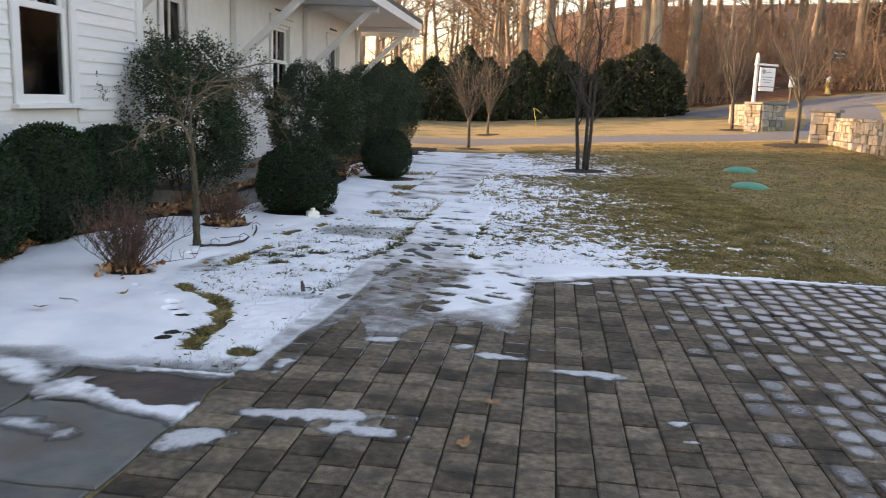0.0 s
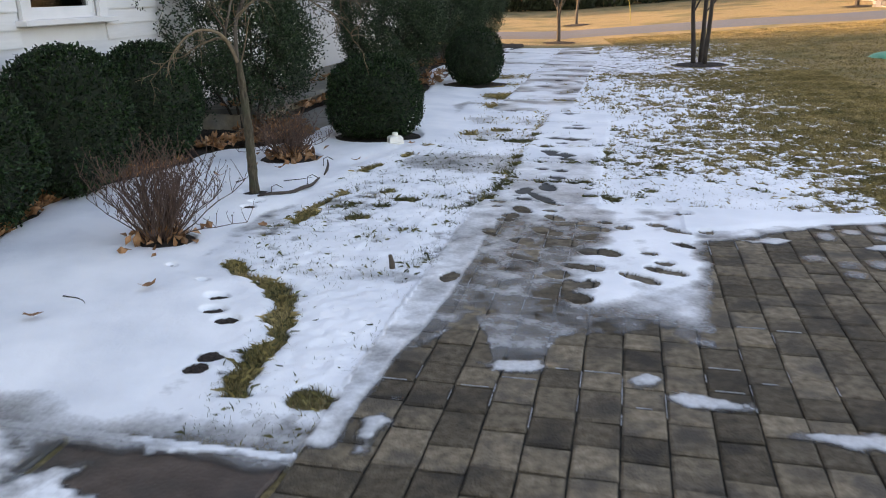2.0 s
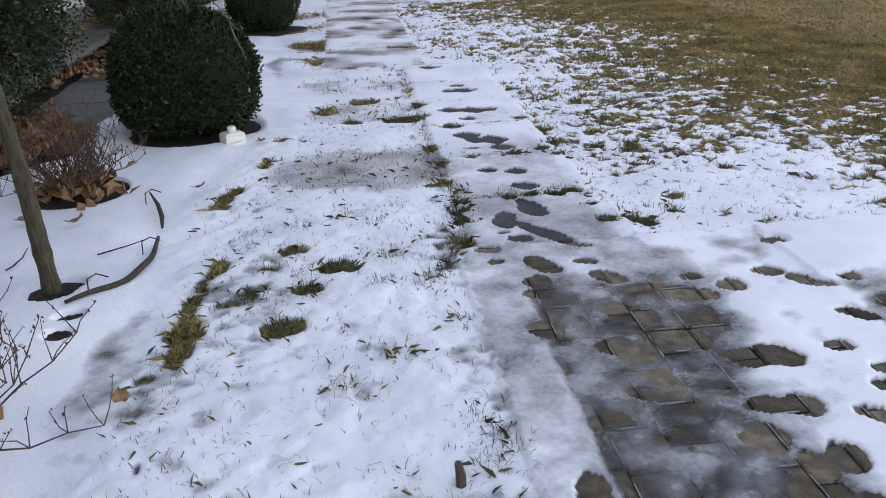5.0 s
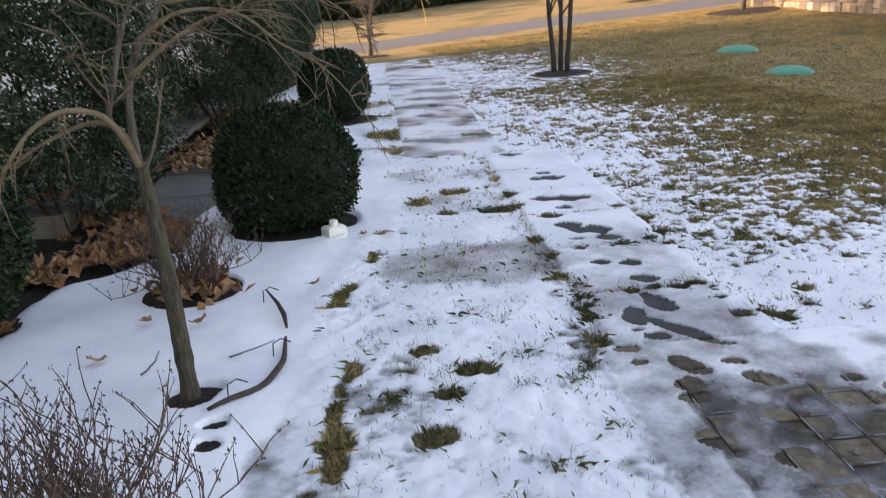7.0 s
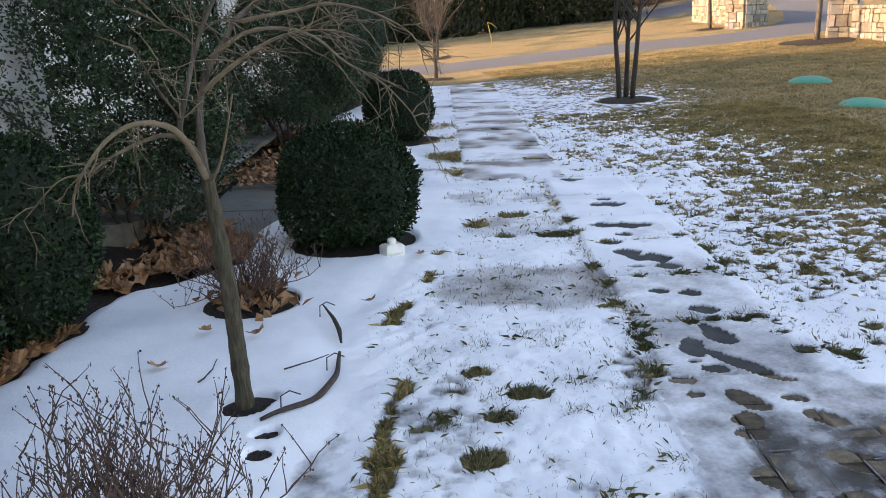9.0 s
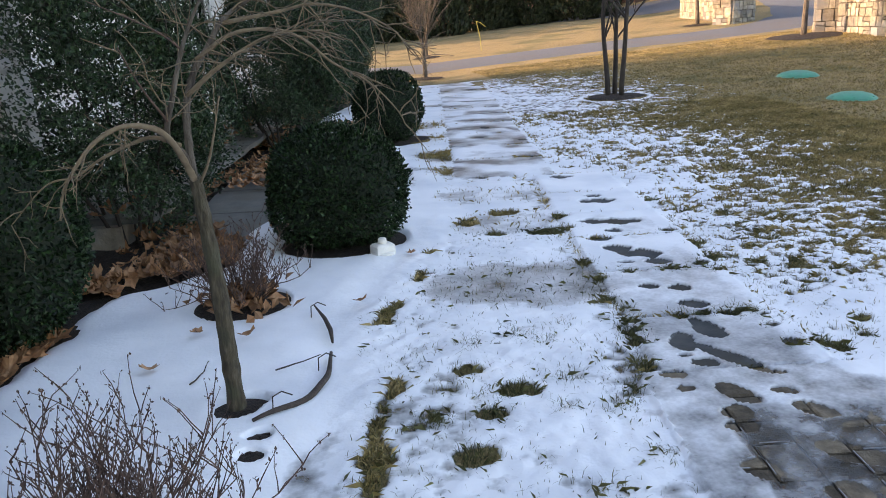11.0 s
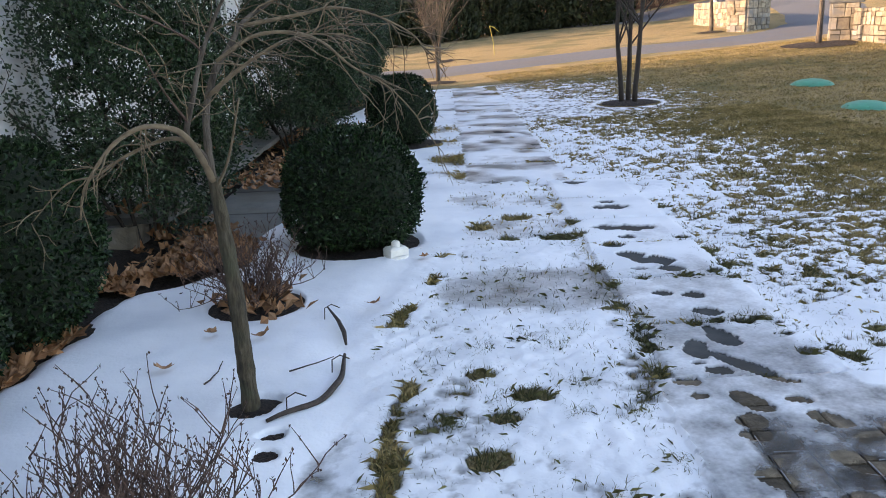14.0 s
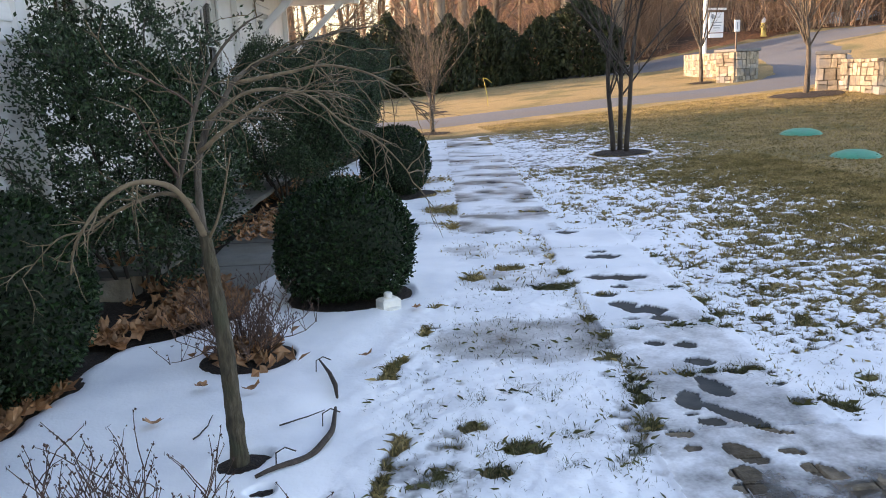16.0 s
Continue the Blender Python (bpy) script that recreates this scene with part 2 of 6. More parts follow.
# the lawn lies a little under the patio's top and the walk's slabs
ground = grid_mesh("ground", gx, gy, lambda X, Y: rise(X, Y) - 0.016, M_LAWN)
tagged(ground, "dormant brown and olive winter lawn", "lawn", kind="structure")

litter = grid_mesh("forest_floor", np.unique(np.concatenate([np.linspace(-300, -40, 10), np.linspace(-40, 70, 111), np.linspace(70, 300, 10)])), np.concatenate([np.linspace(-10, 110, 121), np.linspace(115, 400, 10)]), lambda X, Y: rise(X, Y) + 0.06 - 0.3 * step(1.2, 0.0, Y - wood_edge(X) - 1.2 * (fbm(X, Y, 0.3) - 0.5)), M_FOREST)
tagged(litter, "fallen brown leaves under the winter woods", "leaf litter", kind="structure")


def strip(name, centre, half, lift, mat, label, category, rows=40):
    """A ribbon laid on the ground along a centre line y(x)."""
    sh = Shape()
    pts = [Vector((*centre(i / rows), 0)) for i in range(rows + 1)]
    vs, fs = [], []
    for i, p in enumerate(pts):
        d = (pts[min(i + 1, rows)] - pts[max(i - 1, 0)]).normalized()
        side = Vector((-d.y, d.x, 0))
        for k in (-1, -0.5, 0, 0.5, 1):
            q = p + side * half(i / rows) * k
            vs.append((q.x, q.y, gz(q.x, q.y) + lift - (0.05 if abs(k) == 1 else 0)))
    for i in range(rows):
        for k in range(4):
            fs.append((5 * i + k, 5 * i + k + 1, 5 * i + k + 6, 5 * i + k + 5))
    sh.add(vs, fs)
    return tagged(part(name, sh, mat, smooth=True), label, category, kind="structure")


DRIVE = [Vector(p) for p in ((-30, 27.4, 0), (-12, 27.2, 0), (0, 27.3, 0), (6, 27.5, 0), (9.5, 27.0, 0), (12.3, 27.6, 0), (15.2, 31.0, 0), (18.0, 37.6, 0), (19.2, 40.2, 0))]


def along(points, t):
    """A smooth point along control points, t from 0 to 1."""
    u = min(t * (len(points) - 1), len(points) - 1.0001)
    i = int(u)
    a, b, c, d = (points[max(0, min(len(points) - 1, k))] for k in (i - 1, i, i + 1, i + 2))
    f = u - i
    q = 0.5 * (2 * b + (c - a) * f + (2 * a - 5 * b + 4 * c - d) * f * f + (3 * b - a - 3 * c + d) * f ** 3)
    return q.x, q.y


strip("driveway", lambda t: along(DRIVE, t), lambda t: 1.75, 0.012, M_ASPHALT, "grey asphalt driveway running to the gate walls", "driveway", 120)
strip("road", lambda t: (-2 + 60 * t, float(road_y(-2 + 60 * t))), lambda t: 3.1, 0.03, M_ASPHALT, "asphalt road beyond the stone gate walls", "road", 60)
# ---- patio of concrete pavers ----
PATIO_LEFT, PATIO_END = -1.73, 7.21
bed_shape = Shape().box((9.0, 11.6, 0.04), gm(PATIO_END - 5.8, PATIO_LEFT + 4.5, -0.034))
patio = tagged(part("patio", bed_shape, M_JOINT), "patio of grey-brown tumbled concrete pavers in running rows", "patio", kind="structure")

rng = random.Random(3)


def paver_mesh(length, width, k):
    """A tumbled paver: worn chamfered rim, slightly skewed top."""
    r = random.Random(k)
    a, b = width / 2 - 0.003, length / 2 - 0.0045
    j = lambda d: r.uniform(-d, d)
    base = [(-a, -b), (a, -b), (a, b), (-a, b)]
    base = [(x + j(0.003), y + j(0.003)) for x, y in base]
    rim = [(x, y, -0.006 + j(0.001)) for x, y in base]
    top = [(x * (1 - 0.008 / a), y * (1 - 0.008 / b), j(0.002)) for x, y in base]
    vs = [(x, y, -0.03) for x, y in base] + rim + top
    fs = [(8, 9, 10, 11)] + [(i, (i + 1) % 4, 4 + (i + 1) % 4, 4 + i) for i in range(4)] + [(4 + i, 4 + (i + 1) % 4, 8 + (i + 1) % 4, 8 + i) for i in range(4)]
    return vs, fs


PAVER_SIZES = (0.15, 0.15, 0.19, 0.225)
paver_kinds = {(L, k): paver_mesh(L, 0.152, hash((L, k)) % 9973 + k) for L in set(PAVER_SIZES) for k in range(4)}
PAVERS = []
col, n = 0, PATIO_LEFT
while n < 6.8:
    wide = 0.235 if col == 0 else 0.152
    s = -3.6 + rng.random() * 0.2
    while s < PATIO_END - 0.05:
        L = 0.152 if col == 0 else rng.choice(PAVER_SIZES)
        L = min(L, PATIO_END - s)
        if PATIO_END - (s + L) < 0.1:
            L = PATIO_END - s
        PAVERS.append((s + L / 2, n + wide / 2, L, wide))
        s += L
    n += wide
    col += 1


def near_walk(s, n):
    return -1.8 < n < 0.85 and 3.6 < s < 5.8


joined = Shape()
near_list = []
for s, n, L, wide in PAVERS:
    if near_walk(s, n) and len(near_list) < 300:
        near_list.append((s, n, L, wide))
        continue
    vs, fs = paver_kinds[(min(PAVER_SIZES, key=lambda q: abs(q - L)), rng.randrange(4))]
    m = gm(s, n, rng.uniform(-0.003, 0.002))
    kx, ky = wide / 0.152, L / min(PAVER_SIZES, key=lambda q: abs(q - L))
    joined.add([m @ Vector((x * kx, y * ky, z)) for x, y, z in vs], fs)
tagged(part("pavers", joined, M_PAVER_FAR, patio), kind="stuff")

# ---- bluestone: stepping-stone walk, path beside the house, porch steps ----


def slab(name, s0, s1, n0, n1, top, thick, parent=None, mat=None, ragged=0.012):
    """A flagstone with slightly broken edges."""
    r = random.Random(int(s0 * 131 + n0 * 17))
    ring = []
    for (a, b), (c, d) in (((n0, s0), (n1, s0)), ((n1, s0), (n1, s1)), ((n1, s1), (n0, s1)), ((n0, s1), (n0, s0))):
        for i in range(6):
            t = i / 6
            ring.append((a + (c - a) * t + r.uniform(-ragged, ragged), b + (d - b) * t + r.uniform(-ragged, ragged)))
    k = len(ring)
    cn, cs = (n0 + n1) / 2, (s0 + s1) / 2
    sh = Shape()
    lo = [gp(s, n, top - thick) for n, s in ring]
    mid = [gp(s, n, top - 0.008) for n, s in ring]
    hi = [gp(cs + (s - cs) * (1 - 0.008 / (s1 - s0) * 2), cn + (n - cn) * (1 - 0.008 / (n1 - n0) * 2), top) for n, s in ring]
    sh.add(lo + mid + hi, [tuple(range(2 * k, 3 * k))] + [(i, (i + 1) % k, k + (i + 1) % k, k + i) for i in range(k)] + [(k + i, k + (i + 1) % k, 2 * k + (i + 1) % k, 2 * k + i) for i in range(k)])
    return part(name, sh, mat or M_BLUESTONE, parent)


SLABS = []
s = 7.24
for i, L in enumerate((0.57, 0.67, 0.68, 0.62, 0.66, 0.72)):
    SLABS.append((s, s + L, -1.64 + 0.02 * (i % 2), -0.92 - 0.02 * (i % 3)))
    s += L + 0.05
s = 11.5
for i in range(11):
    L = (0.95, 0.8, 0.9, 1.0)[i % 4]
    SLABS.append((s, s + L, -2.35 + 0.03 * (i % 2), -1.43 + 0.02 * (i % 3)))
    s += L + 0.07
walkway = thing("stepping_stone_walk", "bluestone slab walk half under melting snow and ice", "walkway", kind="structure")
for a, b, c, d in SLABS:
    slab("slab", a, b, c, d, -0.004, 0.045, walkway, M_WETSTONE)
flags = thing("flagstone_path", "dark wet bluestone path beside the pavers, streaked with snow", "path", kind="structure")
for a, b, c, d in ((2.7, 3.42, -2.5, -1.75), (2.7, 3.88, -3.5, -2.52), (1.3, 2.68, -2.75, -1.75), (0.0, 1.28, -2.4, -1.75), (1.3, 2.68, -3.7, -2.77), (0.0, 1.28, -3.5, -2.42)):
    slab("slab", a, b, c, d, -0.002, 0.045, flags)
slab("slab", 3.44, 3.9, -2.5, -1.75, -0.002, 0.045, flags, M_BROWNSTONE)

# ---- the white house ----
house = thing("house", "white clapboard house with bracketed deep eaves and dark windows", "house", kind="")
NEAR_N, NEAR_END = -5.0, 9.68
FAR_N, FAR_END = -5.6, 24.0


def wall_run(s0, s1, n, z0, z1, holes, thick=0.2):
    """A wall along s with rectangular holes (s0, s1, z0, z1), panel by panel."""
    cuts = sorted({s0, s1, *(h[0] for h in holes), *(h[1] for h in holes)})
    for a, b in zip(cuts, cuts[1:]):
        spans = [(z0, z1)]
        for h in holes:
            if h[0] < b - 1e-6 and h[1] > a + 1e-6:
                spans = [(lo, h[2]) for lo, hi in spans] + [(h[3], hi) for lo, hi in spans]
        for lo, hi in spans:
            if hi - lo > 0.01:
                part("wall_panel", Shape().box((thick, b - a, hi - lo), hm((a + b) / 2, n - thick / 2, (lo + hi) / 2)), M_TRIM, house)


WIN_NEAR = (7.335, 8.165, 1.235, 2.78)
WINS_FAR = ((11.5, 12.3, 1.1, 2.72), (16.3, 17.4, 1.1, 2.72), (20.65, 21.75, 1.1, 2.72))
wall_run(-6.0, NEAR_END, NEAR_N - 0.02, -0.1, 6.2, [WIN_NEAR])
wall_run(NEAR_END, FAR_END, FAR_N - 0.02, -0.1, 4.6, WINS_FAR)
part("return_wall", Shape().box((0.62, 0.2, 6.3), hm(NEAR_END - 0.105, NEAR_N - 0.335, 3.05)), M_TRIM, house)
part("end_wall", Shape().box((9.0, 0.2, 4.7), hm(FAR_END - 0.1, FAR_N - 4.74, 2.25)), M_TRIM, house)
part("back_wall", Shape().box((0.2, 29.6, 4.7), hm(8.8, -14.8, 2.25)), M_TRIM, house)
part("rear_wall", Shape().box((9.6, 0.2, 6.3), hm(-5.9, -10.0, 3.05)), M_TRIM, house)
part("floor", Shape().box((9.0, 29.4, 0.1), hm(8.8, -10.3, 0.05)), M_INTERIOR, house)
part("room_wall", Shape().box((0.1, 29.0, 4.5), hm(8.8, -8.6, 2.3)), M_INTERIOR, house)

# clapboards of the wall beside the patio and of the porch wall
BOARD = 0.128


def clapboards(s0, s1, n, z0, z1, holes, parent):
    z = z0
    while z < z1:
        runs = [(s0, s1)]
        for h in holes:
            if z + BOARD > h[2] - 0.1 and z < h[3] + 0.12:
                cut = (h[0] - 0.12, h[1] + 0.12)
                runs = [q for a, b in runs for q in ((a, min(b, cut[0])), (max(a, cut[1]), b)) if q[1] - q[0] > 0.02]
        for a, b in runs:
            sh = Shape()
            prof = [(0.0, 0.0), (0.022, 0.0), (0.024, 0.012), (0.008, BOARD + 0.012), (0.0, BOARD + 0.012)]
            vs = [hp(t, n + q[0], z + q[1]) for t in (a, b) for q in prof]
            fs = [(i, i + 1, i + 6, i + 5) for i in range(4)] + [(4, 3, 2, 1, 0), (5, 6, 7, 8, 9)]
            sh.add(vs, fs)
            part("clapboard", sh, M_SIDING, parent)
        z += BOARD


clapboards(3.0, NEAR_END - 0.14, NEAR_N - 0.02, 0.112, 4.4, [WIN_NEAR], house)
part("corner_board", Shape().box((0.05, 0.14, 6.2), hm(NEAR_END - 0.07, NEAR_N + 0.005, 3.05), 0.004), M_TRIM, house)


def window(parent, hole, n, mullion=False):
    """A double-hung window: casing, sill, two sashes, panes."""
    a, b, z0, z1 = hole
    mid = (a + b) / 2
    w = part("window", Shape().box((0.03, 0.11, z1 - z0 + 0.2), hm(a - 0.055, n + 0.012, (z0 + z1) / 2 + 0.03), 0.004)
             .box((0.03, 0.11, z1 - z0 + 0.2), hm(b + 0.055, n + 0.012, (z0 + z1) / 2 + 0.03), 0.004)
             .box((0.036, b - a + 0.3, 0.13), hm(mid, n + 0.016, z1 + 0.13), 0.004)
             .box((0.07, b - a + 0.34, 0.03), hm(mid, n + 0.03, z1 + 0.21), 0.004), M_TRIM, parent, "white wooden window casing with dark panes")
    part("sill", Shape().box((0.12, b - a + 0.32, 0.045), hm(mid, n + 0.03, z0 - 0.05), 0.006), M_TRIM, w)
    zm = z0 + (z1 - z0) * 0.58
    for lo, hi, depth in ((z0, zm + 0.02, -0.05), (zm - 0.02, z1, -0.085)):
        st = 0.055
        sash = Shape()
        sash.box((0.035, st, hi - lo), hm(a + st / 2, n + depth, (lo + hi) / 2), 0.003)
        sash.box((0.035, st, hi - lo), hm(b - st / 2, n + depth, (lo + hi) / 2), 0.003)
        sash.box((0.035, b - a - 2 * st, st + 0.01), hm(mid, n + depth, lo + st / 2), 0.003)
        sash.box((0.035, b - a - 2 * st, st), hm(mid, n + depth, hi - st / 2), 0.003)
        if mullion or depth < -0.06:
            sash.box((0.03, 0.022, hi - lo - 2 * st), hm(mid, n + depth, (lo + hi) / 2), 0.002)
        part("sash", sash, M_TRIM, w)
        pane = part("pane", Shape().box((0.005, b - a - 2 * st, hi - lo - 2 * st), hm(mid, n + depth - 0.005, (lo + hi) / 2)), M_GLASS, w)
        pane.visible_shadow = False
    return w


window(house, WIN_NEAR, NEAR_N)
for h in WINS_FAR:
    window(house, h, FAR_N, True)
    part("head_vent", Shape().box((0.03, 0.62, 0.035), hm((h[0] + h[1]) / 2, FAR_N + 0.0, h[3] + 0.34)), M_DARKWOOD, house)

# deep eave carried by diagonal brackets on wall posts
EAVE_N, EAVE_Z = -3.85, 3.34
for s in (NEAR_END + 0.12, 14.2, 18.6, FAR_END - 0.12):
    br = part("bracket", Shape().box((0.1, 0.16, 1.9), hm(s, FAR_N + 0.04, 2.35), 0.006), M_TRIM, house, "white timber eave bracket")
    p0, p1 = Vector((FAR_N + 0.08, 0, 1.95)), Vector((EAVE_N - 0.25, 0, EAVE_Z - 0.05))
    d = p1 - p0
    part("strut", Shape().box((d.length, 0.11, 0.12), hm(s, (p0.x + p1.x) / 2, (p0.z + p1.z) / 2) @ Matrix.Rotation(-math.atan2(d.z, d.x), 4, "Y"), 0.008), M_TRIM, br)
    part("beam", Shape().box((EAVE_N - FAR_N - 0.12, 0.12, 0.14), hm(s, (EAVE_N + FAR_N) / 2, EAVE_Z - 0.02), 0.008), M_TRIM, br)
part("soffit", Shape().box((EAVE_N - FAR_N, FAR_END + 0.7 - NEAR_END, 0.04), hm((NEAR_END + FAR_END + 0.7) / 2, (EAVE_N + FAR_N) / 2, EAVE_Z + 0.075)), M_TRIM, house)
part("fascia", Shape().box((0.04, FAR_END + 0.7 - NEAR_END, 0.2), hm((NEAR_END + FAR_END + 0.7) / 2, EAVE_N + 0.02, EAVE_Z + 0.14), 0.005), M_TRIM, house)
part("crossbeam", Shape().box((EAVE_N - FAR_N, 0.14, 0.2), hm(FAR_END + 0.6, (EAVE_N + FAR_N) / 2, EAVE_Z - 0.05), 0.006), M_TRIM, house)


def roof_plane(s0, s1, n0, z0, n1, z1, thick=0.12):
    d = Vector((n1 - n0, 0, z1 - z0))
    return Shape().box((d.length, s1 - s0, thick), hm((s0 + s1) / 2, (n0 + n1) / 2, (z0 + z1) / 2) @ Matrix.Rotation(-math.atan2(d.z, d.x), 4, "Y"))


part("roof", roof_plane(NEAR_END, FAR_END + 0.75, EAVE_N + 0.06, EAVE_Z + 0.28, -10.2, 6.9), M_ROOF, house)
part("roof", roof_plane(NEAR_END, FAR_END + 0.75, -10.2, 6.9, -16.4, 3.6), M_ROOF, house)
part("roof", roof_plane(-6.6, NEAR_END + 0.4, -4.4, 6.2, -10.2, 9.6), M_ROOF, house)
part("roof", roof_plane(-6.6, NEAR_END + 0.4, -10.2, 9.6, -15.6, 6.2), M_ROOF, house)
gable = Shape()
for s, z_low, apex, n0, n1 in ((FAR_END - 0.02, 4.55, 6.8, FAR_N, -14.8), (FAR_END - 0.2, 4.55, 6.8, FAR_N, -14.8)):
    gable.add([hp(s, n0, z_low), hp(s, n1, z_low), hp(s, -10.2, apex)], [(0, 1, 2)])
part("gable", gable, M_TRIM, house)
gable = Shape()
for s in (NEAR_END - 0.02, NEAR_END - 0.2):
    gable.add([hp(s, NEAR_N, 4.4), hp(s, -14.8, 4.4), hp(s, -14.8, 6.2), hp(s, -10.2, 9.4), hp(s, NEAR_N, 6.2)], [(0, 1, 2, 3, 4)])
part("gable", gable, M_TRIM, house)
# low stone porch along the far wall, with a paved landing in front
steps = thing("porch_step", "low bluestone porch step strewn with brown oak leaves", "step")
part("riser", Shape().box((1.0, 6.6, 0.2), hm(13.0, -5.06, 0.06)), M_STONE, steps, "rough brown stone riser")
for a, b in ((9.7, 11.3), (11.32, 12.9), (12.92, 14.6), (14.62, 16.3)):
    slab("tread", a, b, -5.58, -4.52, 0.21, 0.05, steps)
landing = thing("porch_landing", "bluestone landing slabs in front of the porch step", "paving", kind="structure")
for a, b, c, d in ((9.6, 10.5, -4.5, -3.75), (10.52, 11.4, -4.5, -3.75), (11.42, 12.4, -4.5, -3.75), (12.42, 13.4, -4.5, -3.75)):
    slab("slab", a, b, c, d, 0.02, 0.05, landing)

# ---- stone gate walls ----


def stone_face(origin, along, out, length, height, parent, seed, bow=0.0):
    """Courses of irregular stones, each its own piece, set into a mortar core."""
    r = random.Random(seed)
    z = 0.0
    while z < height - 0.04:
        h = min(r.uniform(0.2, 0.36), height - z)
        if height - z - h < 0.08:
            h = height - z
        u = 0.0
        while u < length - 0.02:
            w = min(r.uniform(0.12, 0.34), length - u)
            if length - u - w < 0.1:
                w = length - u
            f = r.uniform(0.3, 0.7)
            pieces = [(0, h)] if h < 0.16 or r.random() < 0.45 else [(0, h * f), (h * f, h)]
            for lo, hi in pieces:
                g, depth = 0.004, 0.05 + r.uniform(0, 0.02)
                j = lambda: r.uniform(-0.011, 0.011)
                base = [(u + g, z + lo + g), (u + w - g, z + lo + g), (u + w - g, z + hi - g), (u + g, z + hi - g)]
                base = [(a + j(), b + j()) for a, b in base]
                cu, cz = u + w / 2, z + (lo + hi) / 2
                rim = [(a, b, depth * 0.55) for a, b in base]
                top = [(cu + (a - cu) * 0.9, cz + (b - cz) * 0.9, depth + j() * 0.6) for a, b in base]
                put = lambda a, b, c: origin + along * a + Vector((0, 0, b)) + out * (c + bow * (1 - (2 * a / length - 1) ** 2))
                vs = [put(a, b, -0.01) for a, b in base] + [put(*q) for q in rim] + [put(*q) for q in top]
                fs = [(8, 9, 10, 11)] + [(i, (i + 1) % 4, 4 + (i + 1) % 4, 4 + i) for i in range(4)] + [(4 + i, 4 + (i + 1) % 4, 8 + (i + 1) % 4, 8 + i) for i in range(4)]
                part("stone", Shape().add(vs, fs), M_STONE, parent)
            u += w
        z += h


def stone_block(name, label, corner, along, length, depth, height, cap, seed, faces):
    """A wall or pier: mortar core, stone faces, and a slab cap. along: unit vector of the front; the front looks to its right-hand normal."""
    along = Vector((*along, 0)).normalized()
    out = Vector((along.y, -along.x, 0))
    corner = Vector(corner)
    ob = thing(name, label, "stone wall" if "wall" in name else "pillar")
    mid = corner + along * length / 2 - out * depth / 2
    core = Matrix.Translation(mid + Vector((0, 0, height / 2 - 0.2))) @ Matrix(((along.x, -out.x, 0, 0), (along.y, -out.y, 0, 0), (0, 0, 1, 0), (0, 0, 0, 1)))
    part("core", Shape().box((length, depth, height + 0.4), core), M_MORTAR, ob)
    if "front" in faces:
        stone_face(corner, along, out, length, height, ob, seed)
    if "left" in faces:
        stone_face(corner - out * depth, out, -along, depth, height, ob, seed + 1)
    if "right" in faces:
        stone_face(corner + along * length, -out, along, depth, height, ob, seed + 2)
    if cap:
        part("cap", Shape().box((length + 0.16, depth + 0.16, 0.09), Matrix.Translation(mid + Vector((0, 0, height + 0.05))) @ core.to_3x3().to_4x4(), 0.012), M_CAP, ob, "grey bluestone cap slab")
    return ob


stone_block("gate_pillar", "square fieldstone gate pillar with a bluestone cap", (10.7, 23.85, 0.55), (0.8, -0.6), 0.62, 0.62, 0.92, True, 11, ("front", "left"))
stone_block("gate_wall", "sunlit tan fieldstone garden wall beside the gate pillar", (11.0, 23.3, 0.48), (-0.09, -1.0), 8.0, 0.4, 0.86, False, 21, ("front",))
stone_block("gate_pillar", "square fieldstone gate pillar with a bluestone cap", (11.4, 29.4, 0.7), (0.9, 0.43), 1.15, 0.7, 0.98, True, 31, ("front", "left"))
stone_block("gate_wall", "sunlit tan fieldstone garden wall curving from the gate pillar", (12.3, 35.0, 0.85), (-0.15, -0.99), 5.45, 0.4, 0.84, False, 41, ("front", "left"))
# ---- plants ----
M_BOXLEAF = material("boxwood_leaf", [(0.004, 0.012, 0.004), (0.009, 0.026, 0.008), (0.03, 0.058, 0.02)], 30, 0.42, 0, vary_island=0.8, spec=0.24)
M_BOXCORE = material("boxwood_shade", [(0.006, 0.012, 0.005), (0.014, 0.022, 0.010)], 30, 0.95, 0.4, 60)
M_HOLLY = material("holly_leaf", [(0.007, 0.02, 0.008), (0.017, 0.041, 0.014), (0.044, 0.074, 0.029)], 22, 0.4, 0, vary_island=0.65, spec=0.42)
M_BARK = material("grey_brown_bark", [(0.045, 0.035, 0.027), (0.10, 0.08, 0.062), (0.16, 0.135, 0.11)], 28, 0.9, 0.8, 60, stretch=(1, 1, 0.25))
M_MOSSBARK = material("olive_bark", [(0.028, 0.022, 0.014), (0.064, 0.05, 0.03), (0.11, 0.09, 0.06)], 55, 0.9, 1.0, 55, stretch=(1, 1, 0.3), stain=(0.06, 0.06, 0.034), stain_scale=9)
M_TWIG = material("tan_twig", [(0.11, 0.076, 0.045), (0.22, 0.16, 0.098)], 25, 0.75, 0.2, 60, vary_island=0.25)
M_REDTWIG = material("red_brown_twig", [(0.055, 0.03, 0.023), (0.125, 0.07, 0.05)], 25, 0.7, 0.2, 60, vary_island=0.3)
M_DARKBARK = material("dark_bark", [(0.028, 0.022, 0.018), (0.065, 0.052, 0.042)], 25, 0.9, 0.7, 60, stretch=(1, 1, 0.3))
